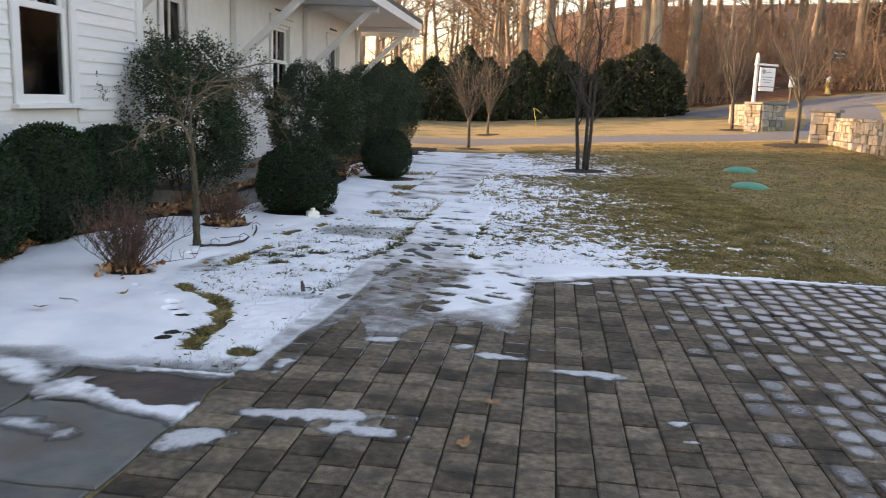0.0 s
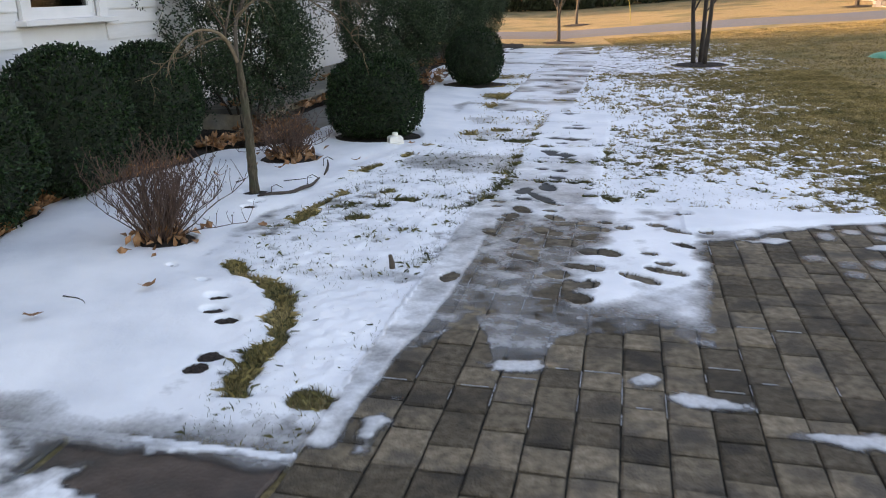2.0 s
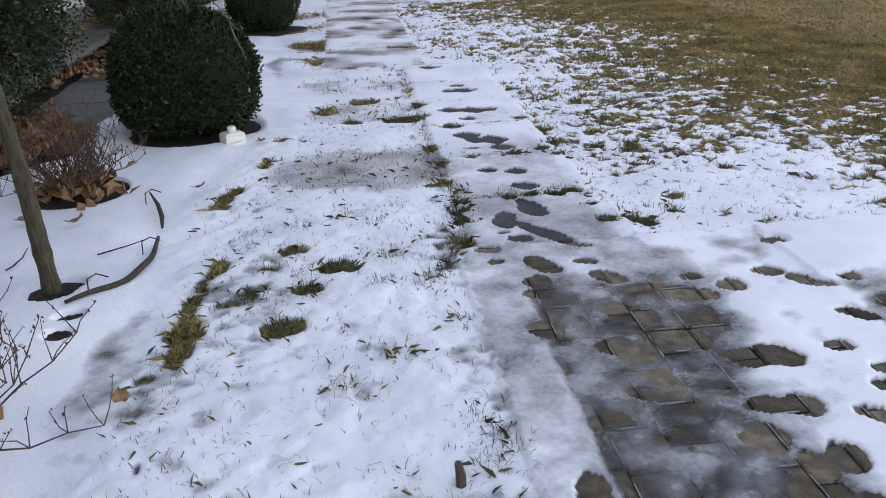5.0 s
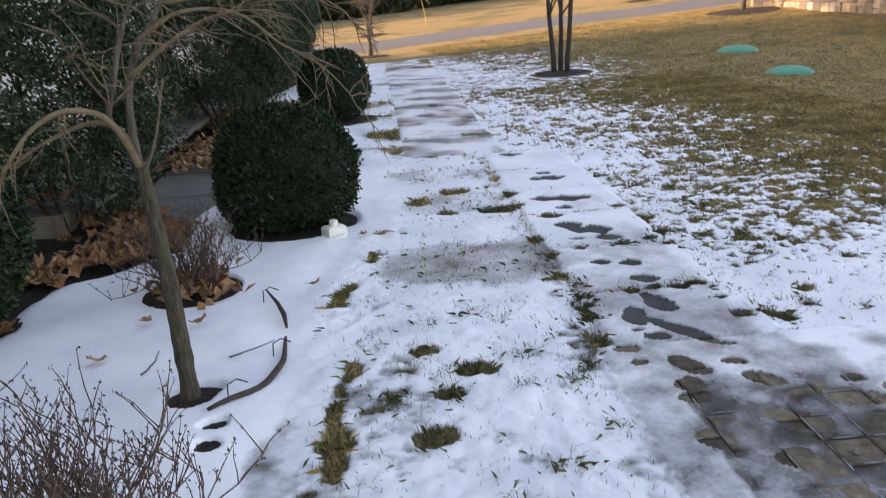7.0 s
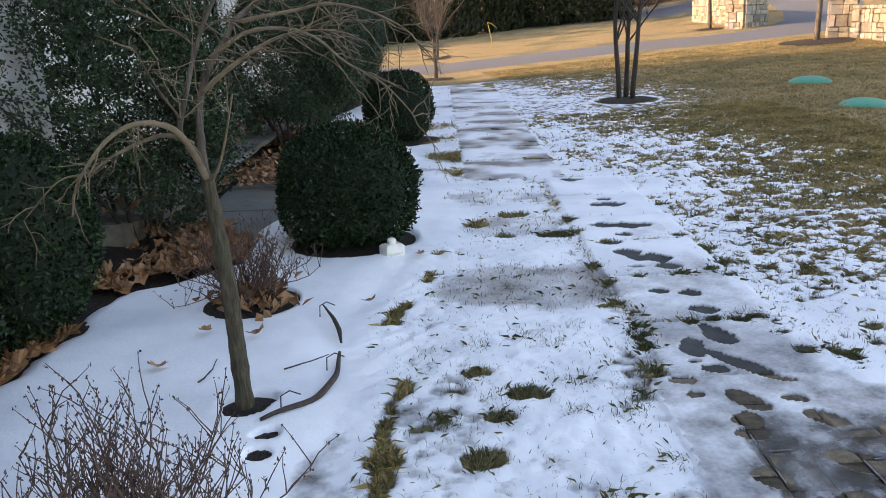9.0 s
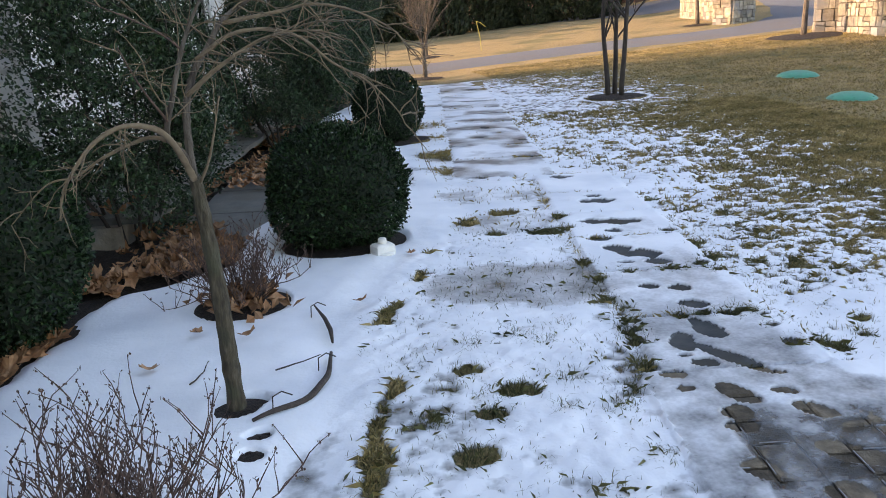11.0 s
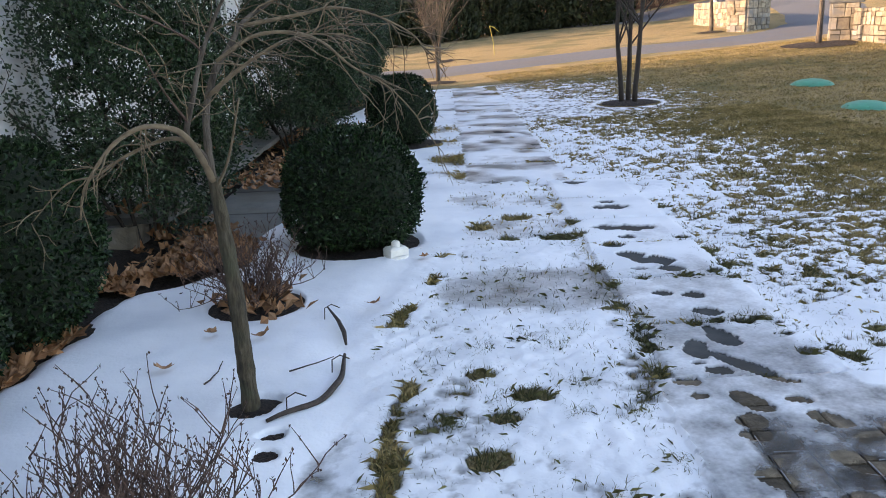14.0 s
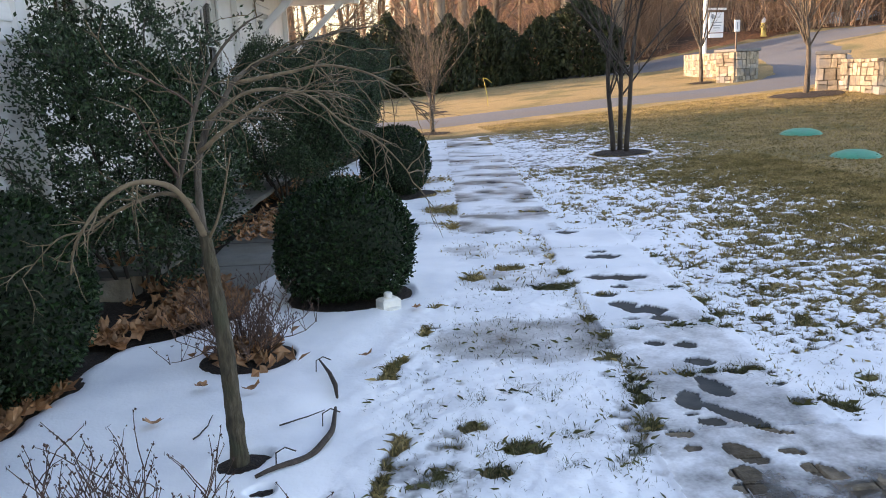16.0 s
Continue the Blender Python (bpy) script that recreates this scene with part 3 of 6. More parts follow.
M_DRYLEAF = material("dry_oak_leaf", [(0.16, 0.07, 0.03), (0.30, 0.145, 0.065), (0.42, 0.24, 0.13)], 14, 0.7, 0.2, 60, vary_island=0.4)
M_ARBOR = material("arborvitae_spray", [(0.010, 0.017, 0.007), (0.022, 0.034, 0.012), (0.045, 0.05, 0.02)], 4, 0.7, 0, vary_island=0.5)
M_WOODBARK = material("forest_bark", [(0.13, 0.10, 0.075), (0.24, 0.185, 0.135), (0.34, 0.27, 0.2)], 6, 0.9, 0.8, 14, stretch=(1, 1, 0.2), vary=0.3)
M_BRUSH = material("bare_brush", [(0.17, 0.105, 0.068), (0.31, 0.20, 0.13)], 5, 0.85, 0, vary_island=0.35)
M_NEEDLE = material("pine_needle", [(0.03, 0.045, 0.012), (0.07, 0.09, 0.025), (0.13, 0.13, 0.04)], 3, 0.6, 0, vary_island=0.5)
M_TUFT = material("green_grass_blade", [(0.035, 0.042, 0.012), (0.085, 0.085, 0.026), (0.19, 0.155, 0.06)], 3.0, 0.75, 0, vary_island=0.5)
M_BLADE = material("grass_blade", [(0.11, 0.094, 0.028), (0.26, 0.195, 0.07), (0.44, 0.325, 0.15)], 3.0, 0.75, 0, vary_island=0.45)


def raw_mesh(name, verts, faces, mat, smooth=False):
    me = bpy.data.meshes.new(name)
    me.from_pydata(verts.tolist(), [], faces.tolist())
    me.materials.append(mat)
    if smooth:
        me.polygons.foreach_set("use_smooth", [True] * len(me.polygons))
    me.update()
    return me


def leaves(centres, outward, length, width, rs, spread=0.8, fold=0.25):
    """Many small folded leaves as vertex and face arrays."""
    k = len(centres)
    d = outward + rs.normal(0, spread, (k, 3))
    d /= np.linalg.norm(d, axis=1)[:, None] + 1e-9
    u = np.cross(d, rs.normal(0, 1, (k, 3)))
    u /= np.linalg.norm(u, axis=1)[:, None] + 1e-9
    w = np.cross(d, u)
    L = (length * rs.uniform(0.6, 1.25, k))[:, None]
    W = (width * rs.uniform(0.6, 1.25, k))[:, None]
    base, tip = centres - d * L * 0.5, centres + d * L * 0.5
    left, right = centres + u * W * 0.5 + w * W * fold, centres - u * W * 0.5 + w * W * fold
    vs = np.stack([base, right, tip, left], 1).reshape(-1, 3)
    i = np.arange(k) * 4
    return vs, np.stack([i, i + 1, i + 2, i + 3], 1)


def lump(v, seed, amount):
    """Smooth lumps over directions."""
    rs = np.random.RandomState(seed)
    out = np.ones(len(v))
    for _ in range(7):
        k = rs.normal(0, 1, 3) * 3.2
        out += amount / 2.6 * np.sin(v @ k + rs.uniform(0, 6.3))
    return out


def clipped_bush(name, label, at, radii, count, seed, group="", leaf=0.026, flat=2.4, turn=0.0):
    """A sheared evergreen: dark core and a shell of small leaves, trunk hidden below. radii: x, y and full height."""
    rs = np.random.RandomState(seed)
    rx, ry, h = radii
    ob = thing(name, label, "shrub", at, turn, group)
    v = rs.normal(0, 1, (count, 3))
    v /= np.linalg.norm(v, axis=1)[:, None]
    sup = (np.abs(v[:, 0]) ** flat + np.abs(v[:, 1]) ** flat + np.abs(v[:, 2]) ** flat) ** (-1 / flat)
    r = lump(v, seed, 0.045) * sup
    depth = 1 + rs.normal(-0.02, 0.035, count)
    taper = 1 - 0.1 * np.clip(v[:, 2], 0, 1) + 0.02 * np.clip(-v[:, 2], 0, 1)
    p = np.stack([v[:, 0] * rx * taper, v[:, 1] * ry * taper, v[:, 2] * h * 0.48], 1) * (r * depth)[:, None] + (0, 0, h * 0.52)
    p[:, 2] = np.maximum(p[:, 2], 0.03)
    vs, fs = leaves(p, v + (0, 0, 0.25), leaf, leaf * 0.6, rs, 0.75)
    me = new("foliage", raw_mesh("foliage", vs, fs, M_BOXLEAF))
    me.parent = ob
    # solid near-black core: the shade between the leaves is put into its colour
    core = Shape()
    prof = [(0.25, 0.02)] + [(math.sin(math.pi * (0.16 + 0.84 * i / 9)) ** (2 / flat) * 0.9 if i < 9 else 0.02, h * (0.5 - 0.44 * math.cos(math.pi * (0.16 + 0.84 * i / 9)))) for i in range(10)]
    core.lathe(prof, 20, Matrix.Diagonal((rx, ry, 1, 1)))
    part("shaded_core", core, M_BOXCORE, ob, smooth=True)
    return ob


clipped_bush("boxwood_ball", "clipped dark green boxwood ball in snow", (-1.84, 9.87, -0.03), (0.455, 0.455, 0.82), 15000, 5, "clipped boxwood balls", 0.031, 2.75)
clipped_bush("boxwood_ball", "smaller clipped boxwood ball ringed by bare mulch", (-1.07, 14.5, -0.03), (0.43, 0.43, 0.88), 9500, 6, "clipped boxwood balls", 0.032, 2.5)
for i, (s, rx, h) in enumerate(((4.8, 0.43, 1.0), (5.86, 0.43, 1.04), (6.92, 0.43, 1.08), (7.97, 0.41, 1.04))):
    p = hp(s, -4.52, -0.03)
    clipped_bush("boxwood_hedge", "dark green mounded boxwood against the white wall", tuple(p), (rx, 0.5, h), 12500, 20 + i, "boxwood mounds along the wall", 0.032, 2.3, -7)


def wander(start, way, length, bend, rs, droop=0.0, steps=5):
    """Points of a twig that wanders off from start."""
    p, d, pts = Vector(start), Vector(way).normalized(), [Vector(start)]
    for _ in range(steps):
        d = (d + Vector(rs.normal(0, bend, 3)) + Vector((0, 0, -droop))).normalized()
        p = p + d * length / steps
        pts.append(p.copy())
    return pts


def taper(r0, r1, k):
    return [r0 + (r1 - r0) * i / (k - 1) for i in range(k)]


def holly(label, at, radius, height, count, seed, stems=9):
    """A loose broadleaf evergreen: many stems, an open skirt and a ragged leafy crown with gaps."""
    rs = np.random.RandomState(seed)
    ob = thing("holly_shrub", label, "shrub", at, 0, "loose evergreen shrubs")
    wood = Shape()
    tips = []
    for i in range(stems):
        a = 2 * math.pi * (i + rs.uniform(0, 0.7)) / stems
        out = Vector((math.cos(a), math.sin(a), 0))
        tilt = rs.uniform(0.15, 0.62)
        pts = wander(out * 0.1, out * tilt + Vector((0, 0, 1)), height * rs.uniform(0.75, 0.98), 0.1, rs, steps=7)
        wood.tube(pts, taper(0.016, 0.004, 8), 5)
        for q in pts[2:]:
            for _ in range(5):
                b = rs.uniform(0, 6.28)
                tw = wander(q, Vector((math.cos(b), math.sin(b), rs.uniform(0.1, 0.9))), rs.uniform(0.2, 0.5) * radius, 0.22, rs, steps=4)
                wood.tube(tw, taper(0.005, 0.0015, 5), 3, False)
                tips += tw[1:]
    tagged(part("stem_tangle", wood, M_DARKBARK, ob), kind="stuff")
    tips = np.array([tuple(t) for t in tips])
    pick = tips[rs.randint(0, len(tips), count // 2)] + rs.normal(0, 0.045, (count // 2, 3))
    v = rs.normal(0, 1, (count, 3))
    v /= np.linalg.norm(v, axis=1)[:, None]
    v[:, 2] = v[:, 2] * 0.5 + np.abs(v[:, 2]) * 0.5
    r = lump(v, seed, 0.2) * rs.uniform(0.55, 1.02, count) ** 0.5
    up = rs.beta(1.5, 1.5, count)
    girth = np.sin(np.pi * np.clip(0.12 + 0.84 * up, 0, 1)) ** 0.6
    flat_v = v[:, :2] / (np.linalg.norm(v[:, :2], axis=1)[:, None] + 1e-6)
    shell = np.stack([flat_v[:, 0] * radius * girth * r, flat_v[:, 1] * radius * girth * r, 0.12 + (height - 0.14) * up * (0.97 + 0.06 * rs.rand(count))], 1)
    clump = fbm(shell[:, 0] * 1.0 + shell[:, 2] * 0.7 + 9, shell[:, 1] + shell[:, 2] * 0.9, 3.3, 3)
    shell = shell[clump > 0.45]
    p = np.concatenate([pick, shell])
    p = p[(p[:, 2] > 0.12) & (rs.rand(len(p)) < np.clip((p[:, 2] - 0.02) / (0.24 * height), 0.2, 1))]
    out = p - np.array([0, 0, height * 0.4])
    out /= np.linalg.norm(out, axis=1)[:, None] + 1e-6
    vs, fs = leaves(p, out * 0.7 + (0, 0, 0.2), 0.036, 0.018, rs, 0.75)
    f = new("foliage", raw_mesh("foliage", vs, fs, M_HOLLY))
    f.parent = ob
    return ob


holly("tall loose dark holly before the white porch", (-3.3, 10.35, -0.03), 0.8, 2.06, 46000, 31)
holly("dense dark evergreen shrub beside the porch", (-2.38, 14.3, -0.03), 0.83, 2.02, 50000, 32)
holly("dark evergreen shrub past the clipped ball", (-1.72, 18.2, -0.03), 0.74, 2.15, 46000, 33)
holly("dark evergreen shrub near the house corner", (-1.45, 21.7, -0.03), 0.76, 2.35, 34000, 34)

# the little crooked tree with arching branches
tree = thing("weeping_tree", "small crooked bare tree with arching tan branches", "tree", (-2.345, 7.49, -0.03))
O = Vector((-2.345, 7.49, -0.03))


def smooth_line(pts, per=6):
    """A Catmull-Rom line through control points."""
    P = [Vector(p) for p in pts]
    P = [P[0] * 2 - P[1]] + P + [P[-1] * 2 - P[-2]]
    out = []
    for i in range(1, len(P) - 2):
        for k in range(per):
            t = k / per
            a, b, c, d = P[i - 1], P[i], P[i + 1], P[i + 2]
            out.append(0.5 * (2 * b + (c - a) * t + (2 * a - 5 * b + 4 * c - d) * t * t + (3 * b - a - 3 * c + d) * t ** 3))
    return out + [P[-2]]


def branch(name, pts, r0, r1, mat, twigs, rs, lean, droop=0.05, size=0.4):
    line = [q - O for q in smooth_line(pts)]
    girth = [r * rs.uniform(0.9, 1.12) for r in taper(r0, r1, len(line))]
    b = part(name, Shape().tube(line, girth, 9), mat, tree, smooth=True)
    if twigs:
        sh = Shape()
        for _ in range(twigs):
            i = rs.randint(len(line) // 4, len(line))
            way = Vector(lean) + Vector(rs.normal(0, 0.65, 3))
            tw = wander(line[i], way, size * rs.uniform(0.35, 1.2), 0.2, rs, droop, 7)
            sh.tube(tw, taper(0.0028, 0.0011, len(tw)), 4, False)
            for _ in range(2):
                sub = wander(tw[rs.randint(1, 5)], way + Vector(rs.normal(0, 0.8, 3)), size * rs.uniform(0.2, 0.55), 0.24, rs, droop, 5)
                sh.tube(sub, taper(0.0022, 0.0009, len(sub)), 3, False)
        tagged(part("fine_branching", sh, M_TWIG, b), kind="stuff")
    return b


rs_tree = np.random.RandomState(77)
branch("trunk", ((-2.34, 7.49, -0.05), (-2.345, 7.49, 0.22), (-2.35, 7.49, 0.48), (-2.365, 7.49, 0.75), (-2.38, 7.49, 0.94)), 0.037, 0.024, M_MOSSBARK, 0, rs_tree, (0, 0, 1))
branch("limb", ((-2.38, 7.49, 0.9), (-2.385, 7.48, 1.01), (-2.38, 7.5, 1.18), (-2.34, 7.53, 1.31), (-2.28, 7.56, 1.4), (-2.23, 7.6, 1.48), (-2.13, 7.65, 1.55), (-1.97, 7.72, 1.61), (-1.82, 7.78, 1.65), (-1.65, 7.82, 1.67)), 0.0165, 0.0025, M_BARK, 24, rs_tree, (0.9, 0.1, 0.15), 0.05, 0.34)
branch("limb", ((-2.375, 7.49, 0.88), (-2.4, 7.47, 1.02), (-2.45, 7.46, 1.1), (-2.41, 7.45, 1.24), (-2.37, 7.44, 1.36), (-2.32, 7.42, 1.47), (-2.25, 7.4, 1.58), (-2.16, 7.36, 1.66), (-2.09, 7.32, 1.69)), 0.0135, 0.002, M_BARK, 10, rs_tree, (0.5, -0.1, 0.7), 0.02, 0.3)
branch("limb", ((-2.37, 7.5, 1.23), (-2.25, 7.46, 1.32), (-2.11, 7.42, 1.4), (-2.0, 7.38, 1.43), (-1.88, 7.34, 1.43)), 0.009, 0.002, M_TWIG, 15, rs_tree, (0.9, -0.1, 0.1), 0.05, 0.3)
branch("limb", ((-2.23, 7.6, 1.47), (-2.03, 7.6, 1.5), (-1.9, 7.58, 1.52), (-1.76, 7.55, 1.49), (-1.63, 7.5, 1.42), (-1.58, 7.45, 1.35)), 0.008, 0.0018, M_TWIG, 14, rs_tree, (0.9, 0, -0.1), 0.05, 0.28)
branch("limb", ((-2.33, 7.53, 1.35), (-2.2, 7.56, 1.43), (-2.06, 7.58, 1.44), (-1.95, 7.6, 1.4), (-1.85, 7.6, 1.31), (-1.72, 7.6, 1.23), (-1.62, 7.6, 1.12), (-1.59, 7.6, 1.06)), 0.008, 0.0018, M_TWIG, 14, rs_tree, (0.8, 0.1, -0.2), 0.05, 0.28)
branch("limb", ((-2.38, 7.48, 0.93), (-2.41, 7.46, 1.02), (-2.45, 7.44, 1.1), (-2.5, 7.4, 1.14), (-2.58, 7.36, 1.15), (-2.66, 7.32, 1.11), (-2.72, 7.28, 1.04), (-2.77, 7.26, 0.96), (-2.79, 7.25, 0.87)), 0.014, 0.003, M_TWIG, 9, rs_tree, (-0.4, -0.1, -0.8), 0.05, 0.2)
branch("limb", ((-2.41, 7.46, 1.06), (-2.5, 7.5, 1.09), (-2.59, 7.54, 1.07), (-2.71, 7.56, 1.02), (-2.81, 7.58, 0.96), (-2.93, 7.6, 0.93), (-3.08, 7.62, 0.79)), 0.009, 0.002, M_TWIG, 9, rs_tree, (-0.7, 0, -0.4), 0.04, 0.2)
branch("shoot", ((-2.38, 7.5, 0.89), (-2.31, 7.42, 1.02), (-2.25, 7.4, 1.23)), 0.006, 0.003, M_TWIG, 1, rs_tree, (0.2, 0, 0.9), 0, 0.2)
branch("shoot", ((-2.44, 7.45, 1.15), (-2.5, 7.4, 1.27), (-2.55, 7.36, 1.41)), 0.005, 0.002, M_REDTWIG, 2, rs_tree, (-0.3, 0, 0.9), 0, 0.2)
branch("shoot", ((-2.35, 7.44, 1.38), (-2.41, 7.42, 1.44), (-2.51, 7.4, 1.5), (-2.63, 7.38, 1.56)), 0.004, 0.0015, M_REDTWIG, 3, rs_tree, (-0.6, 0, 0.5), 0, 0.2)


def twiggy_shrub(label, at, width, height, stems, seed, litter):
    """A dormant multi-stemmed shrub with tiny buds and old leaves caught at its foot."""
    rs = np.random.RandomState(seed)
    ob = thing("dormant_shrub", label, "shrub", at, 0, "dormant low shrubs")
    wood, buds = Shape(), []
    for i in range(stems):
        a = rs.uniform(0, 6.283)
        out = Vector((math.cos(a), math.sin(a), 0))
        lean = rs.uniform(0.05, 1.0) * width / height
        pts = wander(out * rs.uniform(0.01, 0.07), out * lean + Vector((0, 0, 1)), height * rs.uniform(0.55, 1.1), 0.16, rs, steps=6)
        wood.tube(pts, taper(0.0042, 0.0016, 7), 4, False)
        buds.append(pts[-1])
        for q in pts[2:]:
            for _ in range(2):
                b = rs.uniform(0, 6.28)
                tw = wander(q, Vector((math.cos(b) * 0.6, math.sin(b) * 0.6, 1)), height * rs.uniform(0.1, 0.3), 0.15, rs, steps=3)
                wood.tube(tw, taper(0.0022, 0.001, 4), 3, False)
                buds += [tw[-1], tw[2]]
    tagged(part("stem_tangle", wood, M_REDTWIG, ob), kind="stuff")
    b = np.array([tuple(q) for q in buds])
    vs, fs = leaves(np.repeat(b, 2, 0) + rs.normal(0, 0.004, (2 * len(b), 3)), np.tile((0, 0, 1.0), (2 * len(b), 1)), 0.013, 0.007, rs, 0.5)
    f = tagged(new("bud_growth", raw_mesh("bud_growth", vs, fs, M_REDTWIG)), kind="stuff")
    f.parent = ob
    if litter:
        r = np.abs(rs.normal(0, 0.13, litter)) + 0.02
        a = rs.uniform(0, 6.283, litter)
        p = np.stack([r * np.cos(a), r * np.sin(a), rs.uniform(0.0, 0.11, litter) * np.exp(-r / 0.2) + 0.035], 1)
        vs, fs = leaves(p, np.tile((0, 0, 0.15), (litter, 1)), 0.085, 0.05, rs, 1.0, 0.35)
        f = tagged(new("caught_litter", raw_mesh("caught_litter", vs, fs, M_DRYLEAF), ), "curled brown leaves caught in the stems", kind="stuff")
        f.parent = ob
    return ob


twiggy_shrub("dormant red-twigged shrub with dry leaves at its foot", (-2.55, 6.35, -0.02), 0.46, 0.56, 96, 51, 70)
twiggy_shrub("low dormant shrub full of caught brown leaves", (-2.42, 8.75, -0.01), 0.56, 0.42, 60, 52, 150)

# ---- lawn trees ----
def lawn_tree(label, at, height, stems, seed, spread, trunk=0.05, fork=0.0, mat=None, group="young lawn trees", density=1.0, ring=0.45):
    """A young bare tree: stems or one trunk, ascending limbs and fine twigs."""
    rs = np.random.RandomState(seed)
    ob = thing("bare_tree", label, "tree", at, 0, group)
    mat = mat or M_BARK
    ends = []
    roots = []
    for i in range(stems):
        a = 2 * math.pi * (i + rs.uniform(0, 0.5)) / stems + 0.4
        off = Vector((math.cos(a), math.sin(a), 0)) * (0.11 if stems > 1 else 0.0)
        pts = wander(off + Vector((0, 0, -0.08)), off * 0.9 + Vector((0, 0, 1)), height * (0.5 if stems > 1 else max(fork, 0.3)), 0.045, rs, steps=6)
        part("trunk" if stems == 1 else "stem", Shape().tube(pts, taper(trunk, trunk * 0.6, 7), 9), mat, ob, smooth=True)
        roots.append(pts)
    for pts in roots:
        for i in range(int(9 * density)):
            k = rs.randint(3 if stems > 1 else 4, 7)
            a = rs.uniform(0, 6.283)
            way = Vector((math.cos(a) * spread, math.sin(a) * spread, rs.uniform(0.7, 1.3)))
            q = wander(pts[k], way, height * rs.uniform(0.35, 0.62), 0.1, rs, -0.02, 7)
            limb = part("limb", Shape().tube(q, taper(trunk * 0.36, 0.005, 8), 6, False), mat, ob, smooth=True)
            twigs = Shape()
            for j in range(int(9 * density)):
                b = rs.uniform(0, 6.283)
                w = way + Vector((math.cos(b), math.sin(b), 0.4)) * 0.8
                tw = wander(q[rs.randint(1, 8)], w, height * rs.uniform(0.1, 0.26), 0.13, rs, -0.02, 4)
                twigs.tube(tw, taper(0.006, 0.002, 5), 3, False)
                for _ in range(2):
                    sub = wander(tw[rs.randint(1, 4)], w + Vector(rs.normal(0, 0.6, 3)), height * rs.uniform(0.05, 0.13), 0.15, rs, 0, 3)
                    twigs.tube(sub, taper(0.0035, 0.0015, 4), 3, False)
            tagged(part("fine_branching", twigs, mat, limb), kind="stuff")
    if ring:
        mulch = Shape()
        k = 22
        rim = [(math.cos(2 * math.pi * i / k) * ring * rs.uniform(0.9, 1.08), math.sin(2 * math.pi * i / k) * ring * rs.uniform(0.9, 1.08)) for i in range(k)]
        vs = [(0, 0, 0.02)] + [(a, b, gz(at[0] + a, at[1] + b) - at[2] - 0.02) for a, b in rim]
        mulch.add(vs, [(0, 1 + i, 1 + (i + 1) % k) for i in range(k)])
        tagged(part("mulch_ring", mulch, M_MULCH, smooth=True), "dark mulch ring under a young tree", "mulch", kind="stuff").matrix_basis = pose(at[0], at[1], at[2] + 0.02)
    return ob


lawn_tree("dark multi-stemmed bare tree in a mulch ring", (2.9, 17.2, gz(2.9, 17.2)), 3.9, 3, 61, 0.75, 0.045, mat=M_DARKBARK, density=0.62)
lawn_tree("young vase-shaped bare tree by the driveway", (0.74, 24.3, gz(0.74, 24.3)), 3.5, 1, 62, 0.4, 0.06, 0.3, density=1.5)
lawn_tree("young bare tree across the driveway", (1.7, 30.7, gz(1.7, 30.7)), 3.3, 1, 63, 0.4, 0.05, 0.32, density=1.3)
lawn_tree("young bare street tree by the gate pillar", (9.95, 23.15, gz(9.95, 23.15)), 5.0, 1, 64, 0.42, 0.075, 0.36, density=1.2, ring=0.9)
lawn_tree("young bare tree by the far gate wall", (10.78, 30.5, gz(10.78, 30.5)), 5.0, 1, 65, 0.45, 0.075, 0.36, density=1.3)

# ---- arborvitae screen across the drive ----
def arborvitae(label, at, radius, height, count, seed):
    rs = np.random.RandomState(seed)
    ob = thing("arborvitae", label, "tree", at, 0, "arborvitae screen")
    part("trunk", Shape().tube([(0, 0, -0.2), (0, 0, 0.6 * height), (0, 0, height * 0.9)], [0.09, 0.05, 0.01], 6), M_DARKBARK, ob)
    z = rs.rand(count) ** 1.1
    a = rs.uniform(0, 6.283, count)
    v = np.stack([np.cos(a), np.sin(a), z * 2 - 1], 1)
    prof = radius * np.clip(1.03 - z ** 4.0, 0.12, 1) * np.clip(0.8 + z * 2, 0, 1)
    r = prof * lump(v, seed, 0.16) * (1 - np.abs(rs.normal(0, 0.16, count)))
    p = np.stack([np.cos(a) * r, np.sin(a) * r, z * height * (1 + 0.05 * np.sin(5 * a + seed))], 1)
    vs, fs = leaves(p, np.stack([np.cos(a) * 0.6, np.sin(a) * 0.6, np.full(count, 0.8)], 1), 0.24, 0.12, rs, 0.4)
    f = new("crown", raw_mesh("crown", vs, fs, M_ARBOR))
    f.parent = ob
    return ob


first = []
for i in range(4):
    first.append(arborvitae("dark dense arborvitae in a screen planting", (-12 + i, 41, 0), 1.22, 3.05, 4200, 81 + i))
spots = [(-9.5 + 1.5 * i + 0.3 * math.sin(i * 2.1), 39.6 + 0.32 * i * (i > 4) * 0.75 + 0.4 * math.sin(i * 1.3)) for i in range(13)]
rs = random.Random(8)
for i, (x, y) in enumerate(spots):
    m = pose(x, y, gz(x, y), 0, 0, rs.uniform(0, 360))
    if i < 4:
        first[i].matrix_basis = m
    else:
        ob = copy_thing(first[i % 4], m)
    (first[i] if i < 4 else ob).scale = (rs.uniform(0.85, 1.15),) * 2 + (rs.uniform(0.85, 1.15),)
big = copy_thing(first[1], pose(10.6, 42.6, gz(10.6, 42.6)))
big.scale = (1.6, 1.6, 1.12)

